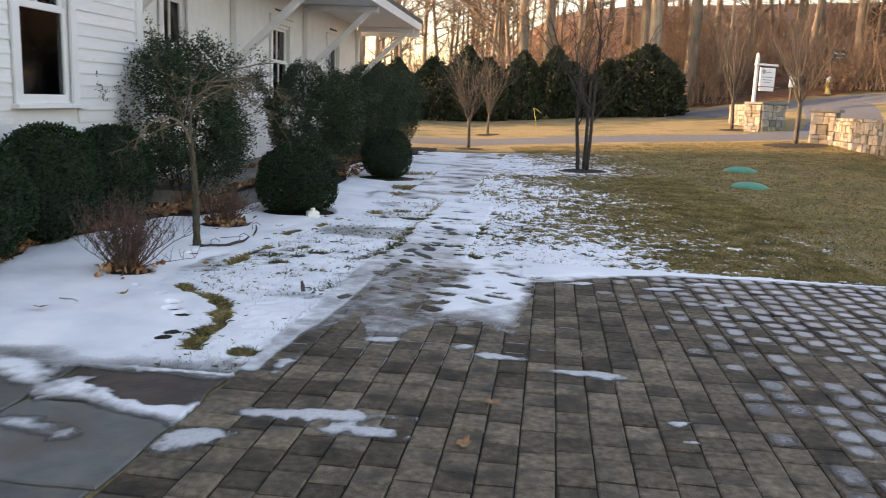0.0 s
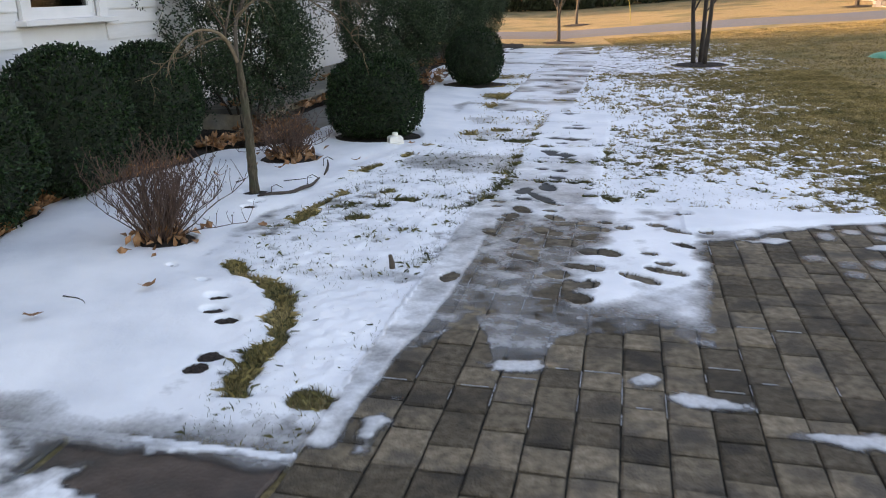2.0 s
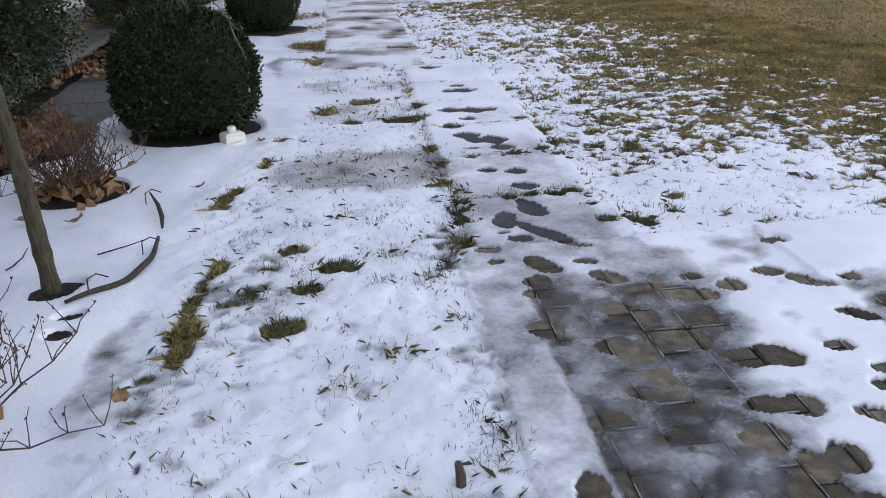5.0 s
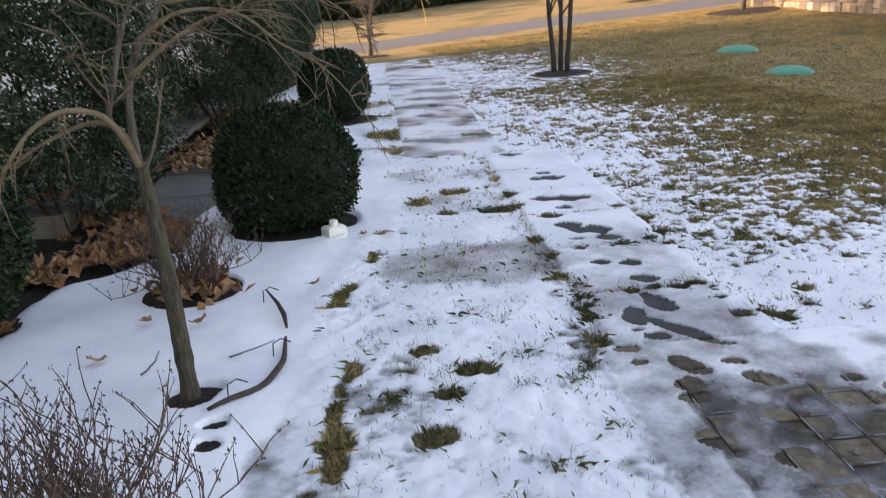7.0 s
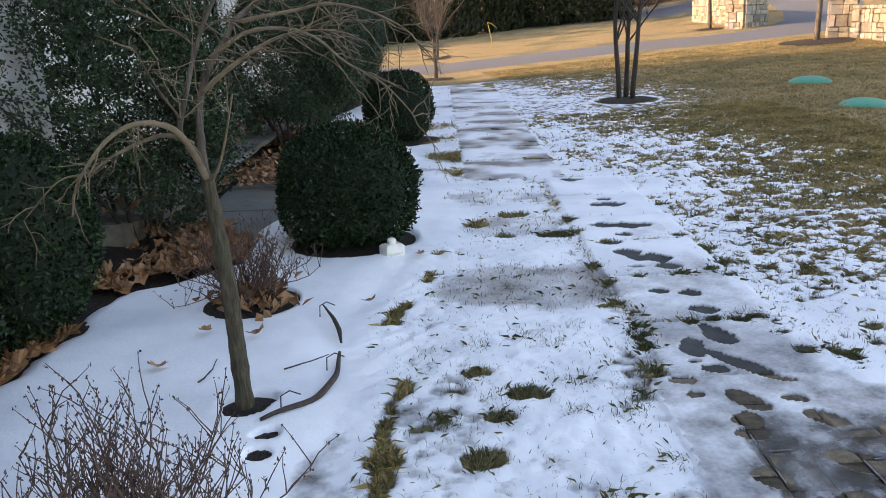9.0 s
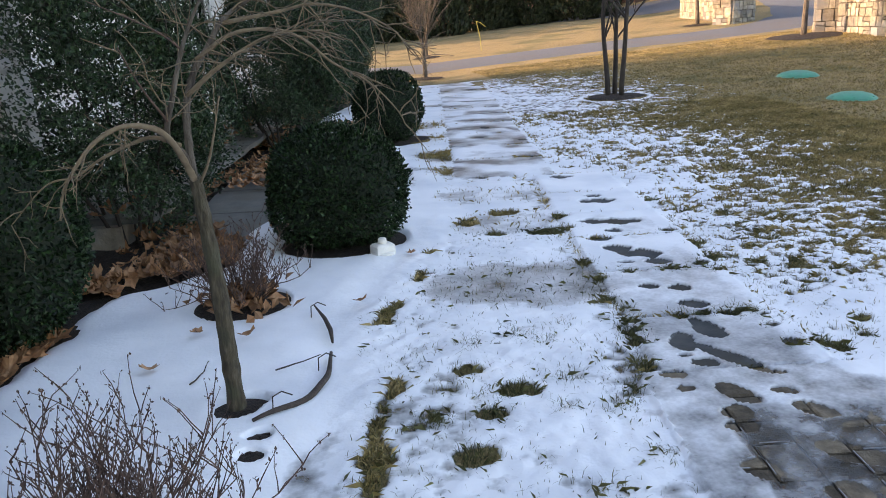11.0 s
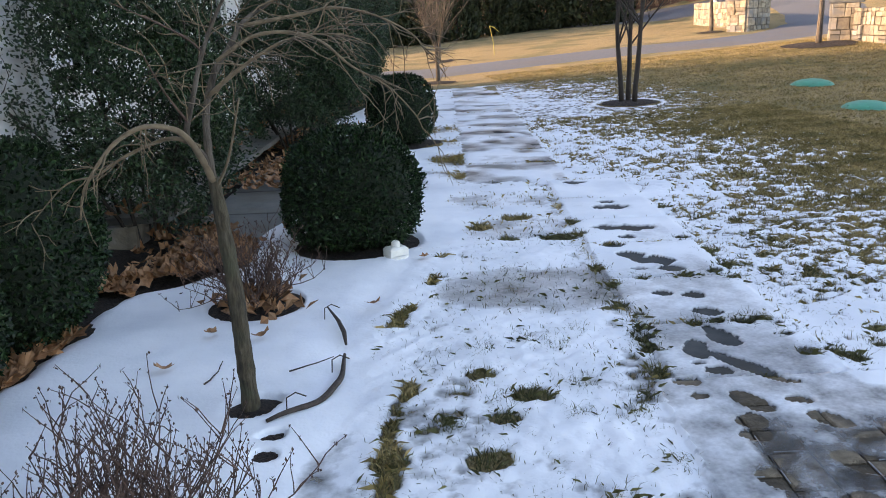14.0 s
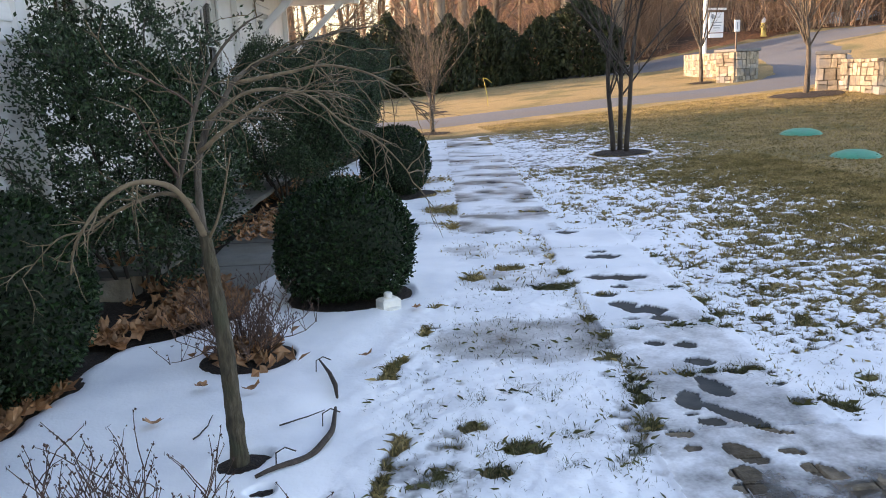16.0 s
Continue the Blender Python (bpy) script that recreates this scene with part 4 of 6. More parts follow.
# ---- winter woods ----
def wood_tree(height, radius, seed, limbs, first_limb=0.35):
    rs = np.random.RandomState(seed)
    ob = thing("forest_tree", "tall bare forest tree lit by low sun", "tree", (0, 0, 0), 0, "winter woods")
    pts = wander((0, 0, -0.5), (rs.normal(0, 0.03), rs.normal(0, 0.03), 1), height, 0.022, rs, steps=9)
    part("trunk", Shape().tube(pts, [radius * (1.25 if i == 0 else (1 - 0.088 * i)) for i in range(10)], 9), M_WOODBARK, ob, smooth=True)
    br, tw = Shape(), Shape()
    for i in range(limbs):
        t = rs.uniform(first_limb, 0.98)
        k = min(int(t * 9), 8)
        q0 = pts[k].lerp(pts[k + 1], t * 9 - k)
        a = rs.uniform(0, 6.283)
        way = Vector((math.cos(a), math.sin(a), rs.uniform(0.2, 1.1)))
        q = wander(q0, way, height * rs.uniform(0.12, 0.3), 0.13, rs, -0.03, 6)
        br.tube(q, taper(radius * 0.32, 0.018, 7), 5, False)
        for j in range(7):
            s2 = wander(q[rs.randint(1, 7)], way + Vector(rs.normal(0, 0.7, 3)), height * rs.uniform(0.05, 0.13), 0.18, rs, -0.02, 3)
            tw.tube(s2, taper(0.026, 0.009, 4), 3, False)
    tagged(part("branching", br, M_WOODBARK, ob), kind="stuff")
    tagged(part("fine_branching", tw, M_BRUSH, ob), kind="stuff")
    return ob


kinds = [wood_tree(19, 0.26, 101, 20), wood_tree(17, 0.18, 102, 24, 0.25), wood_tree(21, 0.34, 103, 18, 0.4), wood_tree(13, 0.11, 104, 26, 0.15), wood_tree(15, 0.14, 105, 26, 0.2)]
rs = random.Random(14)
spots, tries = [], 0
while len(spots) < 215 and tries < 9000:
    tries += 1
    y = 30 + 75 * rs.random()
    x = rs.uniform(-0.27, 0.95) * y + 2
    if y < wood_edge(x) + 1.2:
        continue
    if all((x - a) ** 2 + (y - b) ** 2 > 2.2 for a, b in spots):
        spots.append((x, y))
for i, (x, y) in enumerate(spots):
    m = pose(x, y, gz(x, y) - 0.1, rs.uniform(-2, 2), rs.uniform(-2, 2), rs.uniform(0, 360))
    if i < len(kinds):
        kinds[i].matrix_basis = m
        ob = kinds[i]
    else:
        ob = copy_thing(kinds[rs.choice((0, 1, 1, 2, 3, 3, 4, 4))], m)
    k = rs.uniform(0.8, 1.2)
    ob.scale = (k, k, k)
for x, y, k in ((11.9, 46.8, 1.2), (14.2, 47.2, 1.15), (4.5, 47.0, 1.05), (24.5, 49.0, 1.0), (30.5, 45.0, 1.0)):
    ob = copy_thing(kinds[2], pose(x, y, gz(x, y) - 0.1, 0, 0, x * 50))
    ob.scale = (k, k, k)

# undergrowth: bare brush thickets on the bank and behind the screen
def thicket(at, width, height, count, seed, mat):
    rs = np.random.RandomState(seed)
    ob = thing("brush", "tangle of bare reddish brush at the wood's edge", "bush", at, 0, "brush at the wood's edge")
    sh = Shape()
    for _ in range(count):
        a, r = rs.uniform(0, 6.283), width * rs.rand() ** 0.5 * 0.5
        base = Vector((math.cos(a) * r, math.sin(a) * r, -0.1))
        q = wander(base, Vector((rs.normal(0, 0.35), rs.normal(0, 0.35), 1)), height * rs.uniform(0.5, 1.1), 0.16, rs, 0.02, 5)
        sh.tube(q, taper(0.022, 0.007, 6), 3, False)
        for _ in range(3):
            t = wander(q[rs.randint(1, 5)], Vector(rs.normal(0, 0.7, 3)) + Vector((0, 0, 0.7)), height * rs.uniform(0.2, 0.5), 0.2, rs, 0, 3)
            sh.tube(t, taper(0.012, 0.005, 4), 3, False)
    tagged(part("tangle", sh, mat, ob), kind="stuff")
    return ob


t1, t2 = thicket((0, 0, 0), 4.0, 3.0, 110, 201, M_BRUSH), thicket((0, 0, 0), 3.4, 4.6, 100, 202, M_BRUSH)
rs = random.Random(21)
spots = []
while len(spots) < 105:
    if len(spots) < 66:
        x = rs.uniform(14, 55)
        y = float(wood_edge(x)) + 1.5 + 22 * rs.random() ** 1.6
    else:
        x, y = rs.uniform(-12, 16), rs.uniform(47, 70)
    if y > wood_edge(x) + 1.2:
        spots.append((x, y))
for i, (x, y) in enumerate(spots):
    m = pose(x, y, gz(x, y), 0, 0, rs.uniform(0, 360))
    ob = (t1, t2)[i] if i < 2 else copy_thing((t1, t2)[i % 2], m)
    ob.matrix_basis = m
    k = rs.uniform(0.7, 1.25)
    ob.scale = (k, k, k)

# a pine at the road
pine = thing("pine_tree", "tall pine with drooping yellow-green boughs by the road", "tree", (27.5, 44.5, gz(27.5, 44.5)))
rsn = np.random.RandomState(301)
part("trunk", Shape().tube([(0, 0, -0.5), (0.1, 0, 6), (0, 0.1, 16)], [0.34, 0.27, 0.08], 10), M_WOODBARK, pine, smooth=True)
boughs, pts = Shape(), []
for i in range(42):
    z = rsn.uniform(3.2, 15)
    a = rsn.uniform(0, 6.283)
    q = wander((0, 0, z), (math.cos(a), math.sin(a), 0.05), 4.2 * (1.1 - z / 17), 0.08, rsn, 0.05, 6)
    boughs.tube(q, taper(0.06, 0.015, 7), 5, False)
    pts += q[2:]
tagged(part("branching", boughs, M_WOODBARK, pine), kind="stuff")
pts = np.repeat(np.array([tuple(q) for q in pts]), 60, 0)
pts = pts + rsn.normal(0, 1, pts.shape) * (0.32, 0.32, 0.12)
vs, fs = leaves(pts, np.tile((0, 0, 0.5), (len(pts), 1)), 0.3, 0.05, rsn, 0.9)
f = tagged(new("foliage", raw_mesh("foliage", vs, fs, M_NEEDLE)), kind="stuff")
f.parent = pine
# ---- beds, litter and small things ----
M_GREEN = material("green_plastic", [(0.02, 0.22, 0.14), (0.035, 0.30, 0.20)], 12, 0.45, 0.05, 40, stain=(0.05, 0.24, 0.17), stain_scale=4)
M_YELLOW = material("yellow_tape", [(0.38, 0.3, 0.05), (0.5, 0.4, 0.09)], 10, 0.5, 0.05, 40)
M_WHITE = material("white_sign_board", [(0.72, 0.73, 0.75), (0.8, 0.8, 0.8)], 5, 0.5, 0.02, 40)
M_GREYBAR = material("grey_print", [(0.25, 0.27, 0.3), (0.32, 0.34, 0.36)], 9, 0.6, 0)
M_SIGNGREEN = material("green_sign_board", [(0.01, 0.09, 0.08), (0.02, 0.13, 0.11)], 9, 0.5, 0)
M_RED = material("dark_red_wood", [(0.10, 0.02, 0.02), (0.16, 0.04, 0.035)], 9, 0.6, 0.1)
M_HYDRANT = material("hydrant_paint", [(0.6, 0.45, 0.12), (0.7, 0.56, 0.2)], 9, 0.5, 0.1)
M_BLOCK = material("white_plastic_block", [(0.7, 0.68, 0.62), (0.8, 0.78, 0.73)], 18, 0.6, 0.15, 60)
M_IRON = material("dark_rubber_edging", [(0.03, 0.022, 0.018), (0.07, 0.05, 0.04)], 30, 0.8, 0.5, 90)


def mulch_line(y):
    return float(np.interp(y, (3, 6.2, 7.2, 7.8, 8.3, 8.7, 9.1, 9.3, 9.5, 9.75, 10.15, 11.2, 12, 13.5, 15, 17, 20, 23), (-4.4, -3.6, -3.74, -3.5, -3.38, -3.32, -3.2, -2.85, -2.6, -2.62, -2.55, -2.4, -2.3, -1.75, -1.9, -2.0, -1.1, -0.6)))


# melt holes over plants in the bed, as (x, y, radius)
HOLES_BED = ((-1.89, 5.44, 0.05), (-1.85, 5.28, 0.052), (-1.76, 5.18, 0.05), (-1.7, 4.83, 0.045), (-1.72, 4.72, 0.045), (-2.04, 5.66, 0.026), (-2.3, 5.89, 0.022), (-2.24, 7.24, 0.05), (-2.27, 7.1, 0.045), (-2.29, 7.52, 0.06))

# mulched planting bed under the shrubs
ys = np.arange(3.95, 24.0, 0.06)
us = np.linspace(0, 1, 46)
UY, UU = np.meshgrid(ys, us, indexing="ij")
left_x = (FAR_N + 0.02 + SN * UY) / CS
right_x = np.vectorize(mulch_line)(UY) + 0.55
MX = left_x + (right_x - left_x) * UU
MZ = 0.004 + 0.03 * (fbm(MX, UY, 5.0) - 0.5) + 0.02 * (fbm(MX, UY, 22.0, 2) - 0.5) - 0.05 * step(0.9, 1.0, UU)
idx = np.arange(MX.size).reshape(MX.shape)
quads = np.stack([idx[:-1, :-1], idx[:-1, 1:], idx[1:, 1:], idx[1:, :-1]], -1).reshape(-1, 4)
mulch_bed = new("mulch_bed", raw_mesh("mulch_bed", np.stack([MX, UY, MZ], -1).reshape(-1, 3), quads, M_MULCH, True))
tagged(mulch_bed, "dark shredded mulch bed along the house shrubs", "mulch", kind="structure")
for x, y, r in tuple((a, b, 1.4 * c) for a, b, c in HOLES_BED[:8]) + ((-1.84, 9.87, 0.5), (-1.07, 14.5, 0.55), (-2.33, 7.49, 0.13), (-2.42, 8.75, 0.32), (-2.54, 6.34, 0.2), (-2.26, 7.12, 0.085)):
    k, sh, rr = 20, Shape(), random.Random(int(x * 100))
    sh.add([(0, 0, 0.012 if r > 0.1 else 0.002)] + [(math.cos(2 * math.pi * i / k) * r * rr.uniform(*((0.85, 1.1) if r > 0.1 else (0.45, 1.25))), math.sin(2 * math.pi * i / k) * r * rr.uniform(*((0.85, 1.1) if r > 0.1 else (0.45, 1.25))), -0.012) for i in range(k)], [(0, 1 + i, 1 + (i + 1) % k) for i in range(k)])
    ob = part("mulch_ring", sh, M_MULCH, smooth=True)
    ob.matrix_basis = pose(x, y, 0.004)
    tagged(ob, "bare dark mulch melted free of snow", "mulch", kind="stuff")


def oak_leaf(seed, size=0.1):
    """One curled lobed leaf."""
    r = random.Random(seed)
    k = 14
    ring = []
    for i in range(k):
        a = 2 * math.pi * i / k
        lobe = 1 + 0.22 * math.cos(a * 5 + seed)
        x, y = math.cos(a) * size * 0.5 * lobe, math.sin(a) * size * 0.3 * lobe
        ring.append((x, y, 0.25 * abs(y) + 1.6 * x * x / size * r.uniform(0.3, 1.0)))
    return Shape().add([(0, 0, 0.0)] + ring, [(0, 1 + i, 1 + (i + 1) % k) for i in range(k)])


# leaf litter heaped along the mulch, joined
rs = np.random.RandomState(91)
vs_all, fs_all, base = [], [], 0
kinds_leaf = [oak_leaf(i, 0.11) for i in range(6)]
for i in range(3300):
    if i < 2000:
        y = rs.uniform(5.0, 10.0)
        x = mulch_line(y) - abs(rs.normal(0, 0.28)) + 0.08
    elif i < 2700:
        p = hp(rs.uniform(9.6, 16), rs.uniform(-4.9, -3.5) + 0.15)
        x, y = p.x, p.y
    else:
        y = rs.uniform(10, 20)
        x = mulch_line(y) - abs(rs.normal(0, 0.4))
    if fbm(np.array([x]), np.array([y]), 1.9)[0] < 0.44:
        continue
    n_here = CS * x - SN * y
    z = 0.225 if n_here < -4.52 and y > 9.2 else (0.03 if n_here < -3.75 and 9.2 < y < 13.3 else 0.0)
    m = Matrix.Translation((x, y, z + 0.026 + 0.02 * rs.rand())) @ Euler((rs.normal(0, 0.3), rs.normal(0, 0.3), rs.uniform(0, 6.28))).to_matrix().to_4x4() @ Matrix.Scale(rs.uniform(0.6, 1.35), 4)
    src = kinds_leaf[i % 6]
    vs_all += [tuple(m @ Vector(v)) for v in src.v]
    fs_all += [tuple(q + base for q in f) for f in src.f]
    base += len(src.v)
sh = Shape()
sh.v, sh.f = vs_all, fs_all
tagged(part("leaf_litter", sh, M_DRYLEAF), "drift of dry brown oak leaves along the shrubs", "leaves", kind="stuff")

# single leaves lying on snow and pavers
leaf_mesh = [oak_leaf(30 + i, 0.085).mesh("fallen_leaf", M_DRYLEAF) for i in range(4)]
for i, (x, y, z, turn) in enumerate(((-1.79, 8.52, 0.03, 20), (0.11, 3.83, 0.004, 160), (-2.6, 8.3, 0.03, 70), (-2.75, 7.9, 0.03, 10), (-2.25, 5.5, 0.03, 40), (-2.0, 6.55, 0.03, 100), (-1.42, 9.35, 0.02, 60), (-2.35, 8.2, 0.03, 200), (-0.04, 3.36, 0.004, 50), (-2.6, 5.1, 0.03, 15))):
    ob = new("fallen_leaf", leaf_mesh[i % 4])
    ob.matrix_basis = pose(x, y, z + 0.008, 8 * (i % 3) - 8, 6 * (i % 4) - 8, turn)
    tagged(ob, "single curled brown leaf lying on the ground", "leaf", "loose fallen leaves")

# curved edging half buried round the little tree, with wire pins
edge_pts = [(-2.27, 7.33), (-2.08, 7.46), (-1.99, 7.62), (-1.96, 7.89)]
edging = thing("bed_edging", "curved dark bark edging half sunk in the snow", "edging")
line = smooth_line([(a, b, 0) for a, b in edge_pts], 5)
part("strip", Shape().tube([(q.x, q.y, 0.026 + 0.006 * math.sin(i * 0.9)) for i, q in enumerate(line)], [0.006 + 0.008 * math.sin(math.pi * (i + 1) / (len(line) + 1)) for i in range(len(line))], 7), M_IRON, edging, smooth=True)
part("strip", Shape().tube([(-1.95, 8.02, 0.025), (-1.955, 8.14, 0.04), (-1.98, 8.3, 0.042), (-2.03, 8.5, 0.045)], [0.006, 0.012, 0.010, 0.004], 7), M_IRON, edging, smooth=True)
for x, y in ((-1.97, 7.75), (-2.0, 8.42), (-2.15, 7.42)):
    part("pin", Shape().tube([(x - 0.05, y, 0.0), (x - 0.045, y, 0.07), (x - 0.01, y + 0.01, 0.085), (x + 0.03, y + 0.02, 0.06)], [0.003] * 4, 5), M_IRON, edging)
for i, (x, y, a) in enumerate(((-2.2, 7.75, 10), (-2.55, 7.7, 60), (-2.6, 5.35, -20))):
    q = wander((0, 0, 0.015), (1, 0.2, 0), 0.22, 0.2, np.random.RandomState(i), 0, 5)
    ob = part("fallen_twig", Shape().tube([(p.x, p.y, abs(p.z) * 0.3 + 0.012) for p in q], taper(0.004, 0.002, 6), 5), M_DARKBARK)
    ob.matrix_basis = pose(x, y, 0.02, 0, 0, a)
    tagged(ob, "thin dark twig fallen on the snow", "twig", "fallen twigs")

# white block by the clipped ball
block = thing("white_block", "small white plastic block at the clipped bush's foot", "block", (-1.59, 9.45, -0.005), 25)
part("body", Shape().box((0.13, 0.1, 0.085), Matrix.Translation((0, 0, 0.045)), 0.014), M_BLOCK, block)
part("knob", Shape().lathe([(0.028, 0.08), (0.028, 0.115), (0.02, 0.122)], 14), M_BLOCK, block)
part("base", Shape().lathe([(0.075, 0.0), (0.08, 0.01), (0.08, 0.028), (0.07, 0.034)], 18), M_BLOCK, block)

# broken stake standing in the grass by the patio strip
stake = part("stake", Shape().tube([(0, 0, -0.03), (0.004, 0, 0.03), (0.0, 0.004, 0.075)], [0.016, 0.015, 0.009], 6), M_DARKWOOD)
stake.matrix_basis = pose(-1.12, 5.93, 0.0, 4, -6, 20)
tagged(stake, "short broken wooden stake poking out of the snow", "stake")


def lid(x, y, r, label):
    ob = thing("septic_lid", label, "lid", (x, y, gz(x, y) - 0.03), 0, "green lids in the lawn")
    part("dome", Shape().lathe([(r, 0.0), (r, 0.02), (r * 0.97, 0.035), (r * 0.8, 0.07), (r * 0.5, 0.1), (r * 0.2, 0.112), (0.01, 0.114)], 32), M_GREEN, ob, smooth=True)
    part("flange", Shape().lathe([(r * 1.05, -0.01), (r * 1.05, 0.014), (r * 0.99, 0.02)], 32), M_GREEN, ob, smooth=True)
    for k in range(6):
        a = k * math.pi / 3
        part("screw", Shape().lathe([(0.012, 0.0), (0.012, 0.012), (0.008, 0.016)], 8, Matrix.Translation((math.cos(a) * r * 0.9, math.sin(a) * r * 0.9, 0.045))), M_GREEN, ob)


lid(6.4, 17.65, 0.34, "domed green plastic lid set in the lawn")
lid(5.62, 15.05, 0.33, "domed green plastic lid in shaded lawn")

# bent yellow marker by the drive
x, y = 3.55, 31.0
mark = thing("yellow_marker", "bent yellow marker tape across the driveway", "marker", (x, y, gz(x, y) - 0.03))
part("stem", Shape().tube([(0, 0, 0), (-0.03, 0, 0.45), (-0.14, 0, 0.95)], [0.011, 0.012, 0.012], 6), M_YELLOW, mark)
part("tip", Shape().tube([(-0.14, 0, 0.95), (0.0, 0, 0.9), (0.16, 0, 0.76)], [0.012, 0.014, 0.006], 6), M_YELLOW, mark)

# sign on a white post beyond the wall
x, y = 14.3, 36.5
z = gz(x, y)
sign = thing("hanging_sign", "white hanging sign board on a white post", "sign", (x, y, z), 20)
part("post", Shape().box((0.11, 0.11, 2.6), Matrix.Translation((-0.62, 0, 1.3)), 0.01), M_TRIM, sign)
part("finial", Shape().lathe([(0.05, 2.6), (0.07, 2.64), (0.03, 2.72), (0.01, 2.75)], 10, Matrix.Translation((-0.62, 0, 0))), M_TRIM, sign)
part("arm", Shape().box((1.25, 0.09, 0.09), Matrix.Translation((-0.1, 0, 2.25)), 0.008), M_TRIM, sign)
board = part("board", Shape().box((0.82, 0.04, 0.8), Matrix.Translation((0.0, 0, 1.72)), 0.006), M_WHITE, sign)
part("emblem", Shape().lathe([(0.1, 0.0), (0.1, 0.008), (0.09, 0.01)], 12, Matrix.Translation((-0.22, -0.022, 1.95)) @ Matrix.Rotation(radians(90), 4, "X")), M_GREYBAR, board)
for k, (w, zz) in enumerate(((0.3, 1.93), (0.6, 1.72), (0.55, 1.6), (0.4, 1.5))):
    part("print_bar", Shape().box((w, 0.006, 0.035), Matrix.Translation((0.06 if k == 0 else 0, -0.023, zz))), M_GREYBAR, board)
part("rider", Shape().box((0.8, 0.035, 0.17), Matrix.Translation((0.0, 0, 1.2)), 0.005), M_WHITE, sign)
part("rail", Shape().box((1.0, 0.04, 0.05), Matrix.Translation((0.3, 0.1, 1.3))), M_RED, sign)

x, y = 16.3, 38.5
small = thing("number_sign", "small white number sign on a thin post", "sign", (x, y, gz(x, y)), 20)
part("post", Shape().box((0.06, 0.06, 1.1), Matrix.Translation((0, 0.04, 0.55))), M_DARKWOOD, small)
part("board", Shape().box((0.34, 0.03, 0.5), Matrix.Translation((0, 0, 1.25)), 0.006), M_WHITE, small)
part("print_bar", Shape().box((0.06, 0.006, 0.3), Matrix.Translation((0, -0.018, 1.25))), M_GREYBAR, small)

x, y = 21.3, 44.6
street = thing("green_sign", "dark green sign board on posts by the road", "sign", (x, y, gz(x, y)), 30)
for k in (-0.5, 0.5):
    part("post", Shape().box((0.08, 0.08, 1.7), Matrix.Translation((k, 0.05, 0.85))), M_DARKWOOD, street)
gb = part("board", Shape().box((1.3, 0.05, 0.62), Matrix.Translation((0, 0, 1.65)), 0.01), M_SIGNGREEN, street)
for w, zz in ((0.9, 1.76), (0.6, 1.56)):
    part("print_bar", Shape().box((w, 0.006, 0.1), Matrix.Translation((0, -0.03, zz))), M_WHITE, gb)

x, y = 20.3, 43.3
hyd = thing("fire_hydrant", "yellow fire hydrant with a white bonnet by the road", "hydrant", (x, y, gz(x, y)))
part("barrel", Shape().lathe([(0.17, 0), (0.17, 0.06), (0.12, 0.08), (0.12, 0.6), (0.15, 0.62), (0.15, 0.68)], 16), M_HYDRANT, hyd, smooth=True)
part("bonnet", Shape().lathe([(0.15, 0.68), (0.13, 0.8), (0.06, 0.88), (0.03, 0.89), (0.03, 0.94)], 16), M_WHITE, hyd, smooth=True)
for a in (0, 90, 180):
    part("nozzle", Shape().lathe([(0.06, 0.1), (0.06, 0.17), (0.045, 0.19)], 10, Matrix.Translation((0, 0, 0.5)) @ Matrix.Rotation(radians(a), 4, "Z") @ Matrix.Rotation(radians(90), 4, "Y")), M_HYDRANT, hyd)

# roadside snow bank
M_BANK = material("dirty_snow", [(0.6, 0.62, 0.66), (0.78, 0.8, 0.83)], 6, 0.7, 0.4, 30, stain=(0.5, 0.48, 0.46), stain_scale=2)
x, y = 25.4, 43.6
bank_shape = Shape().lathe([(2.2, -0.3), (1.9, 0.1), (1.2, 0.3), (0.5, 0.42), (0.05, 0.44)], 20, Matrix.Diagonal((1.2, 0.5, 1, 1)))
bank_heap = part("snow_bank", bank_shape, M_BANK, smooth=True)
bank_heap.matrix_basis = pose(x, y, gz(x, y), 0, 0, 20)
tagged(bank_heap, "dirty ploughed snow bank beside the road", "snow")

# dark shed among the trees
x, y = 29.5, 53.5
shed = thing("shed", "dark wooden shed with a white window in the woods", "shed", (x, y, gz(x, y) - 0.4), -20)
part("wall", Shape().box((4.6, 4.0, 3.2), Matrix.Translation((0, 0, 1.6))), M_DARKWOOD, shed)
for k in (-1, 1):
    part("roof", Shape().box((2.9, 4.6, 0.12), Matrix.Translation((1.2 * k, 0, 3.9)) @ Matrix.Rotation(radians(32 * k), 4, "Y")), M_ROOF, shed)
sw = part("window", Shape().box((0.12, 0.08, 1.3), Matrix.Translation((-0.45, -2.03, 1.9))).box((0.12, 0.08, 1.3), Matrix.Translation((0.45, -2.03, 1.9))).box((0.8, 0.08, 0.12), Matrix.Translation((0, -2.03, 1.31))).box((0.8, 0.08, 0.12), Matrix.Translation((0, -2.03, 2.49))).box((0.06, 0.07, 1.1), Matrix.Translation((0, -2.03, 1.9))), M_TRIM, shed, "white window frame")
part("pane", Shape().box((0.8, 0.02, 1.1), Matrix.Translation((0, -2.012, 1.9))), M_GREYBAR, sw)

x, y = 26.0, 45.0
tag_post = thing("marker_post", "thin white reflector post by the road", "post", (x, y, gz(x, y)))
part("post", Shape().box((0.05, 0.05, 1.5), Matrix.Translation((0, 0, 0.75))), M_GREYBAR, tag_post)
part("reflector", Shape().box((0.14, 0.03, 0.5), Matrix.Translation((0, -0.04, 1.6)), 0.01), M_WHITE, tag_post)
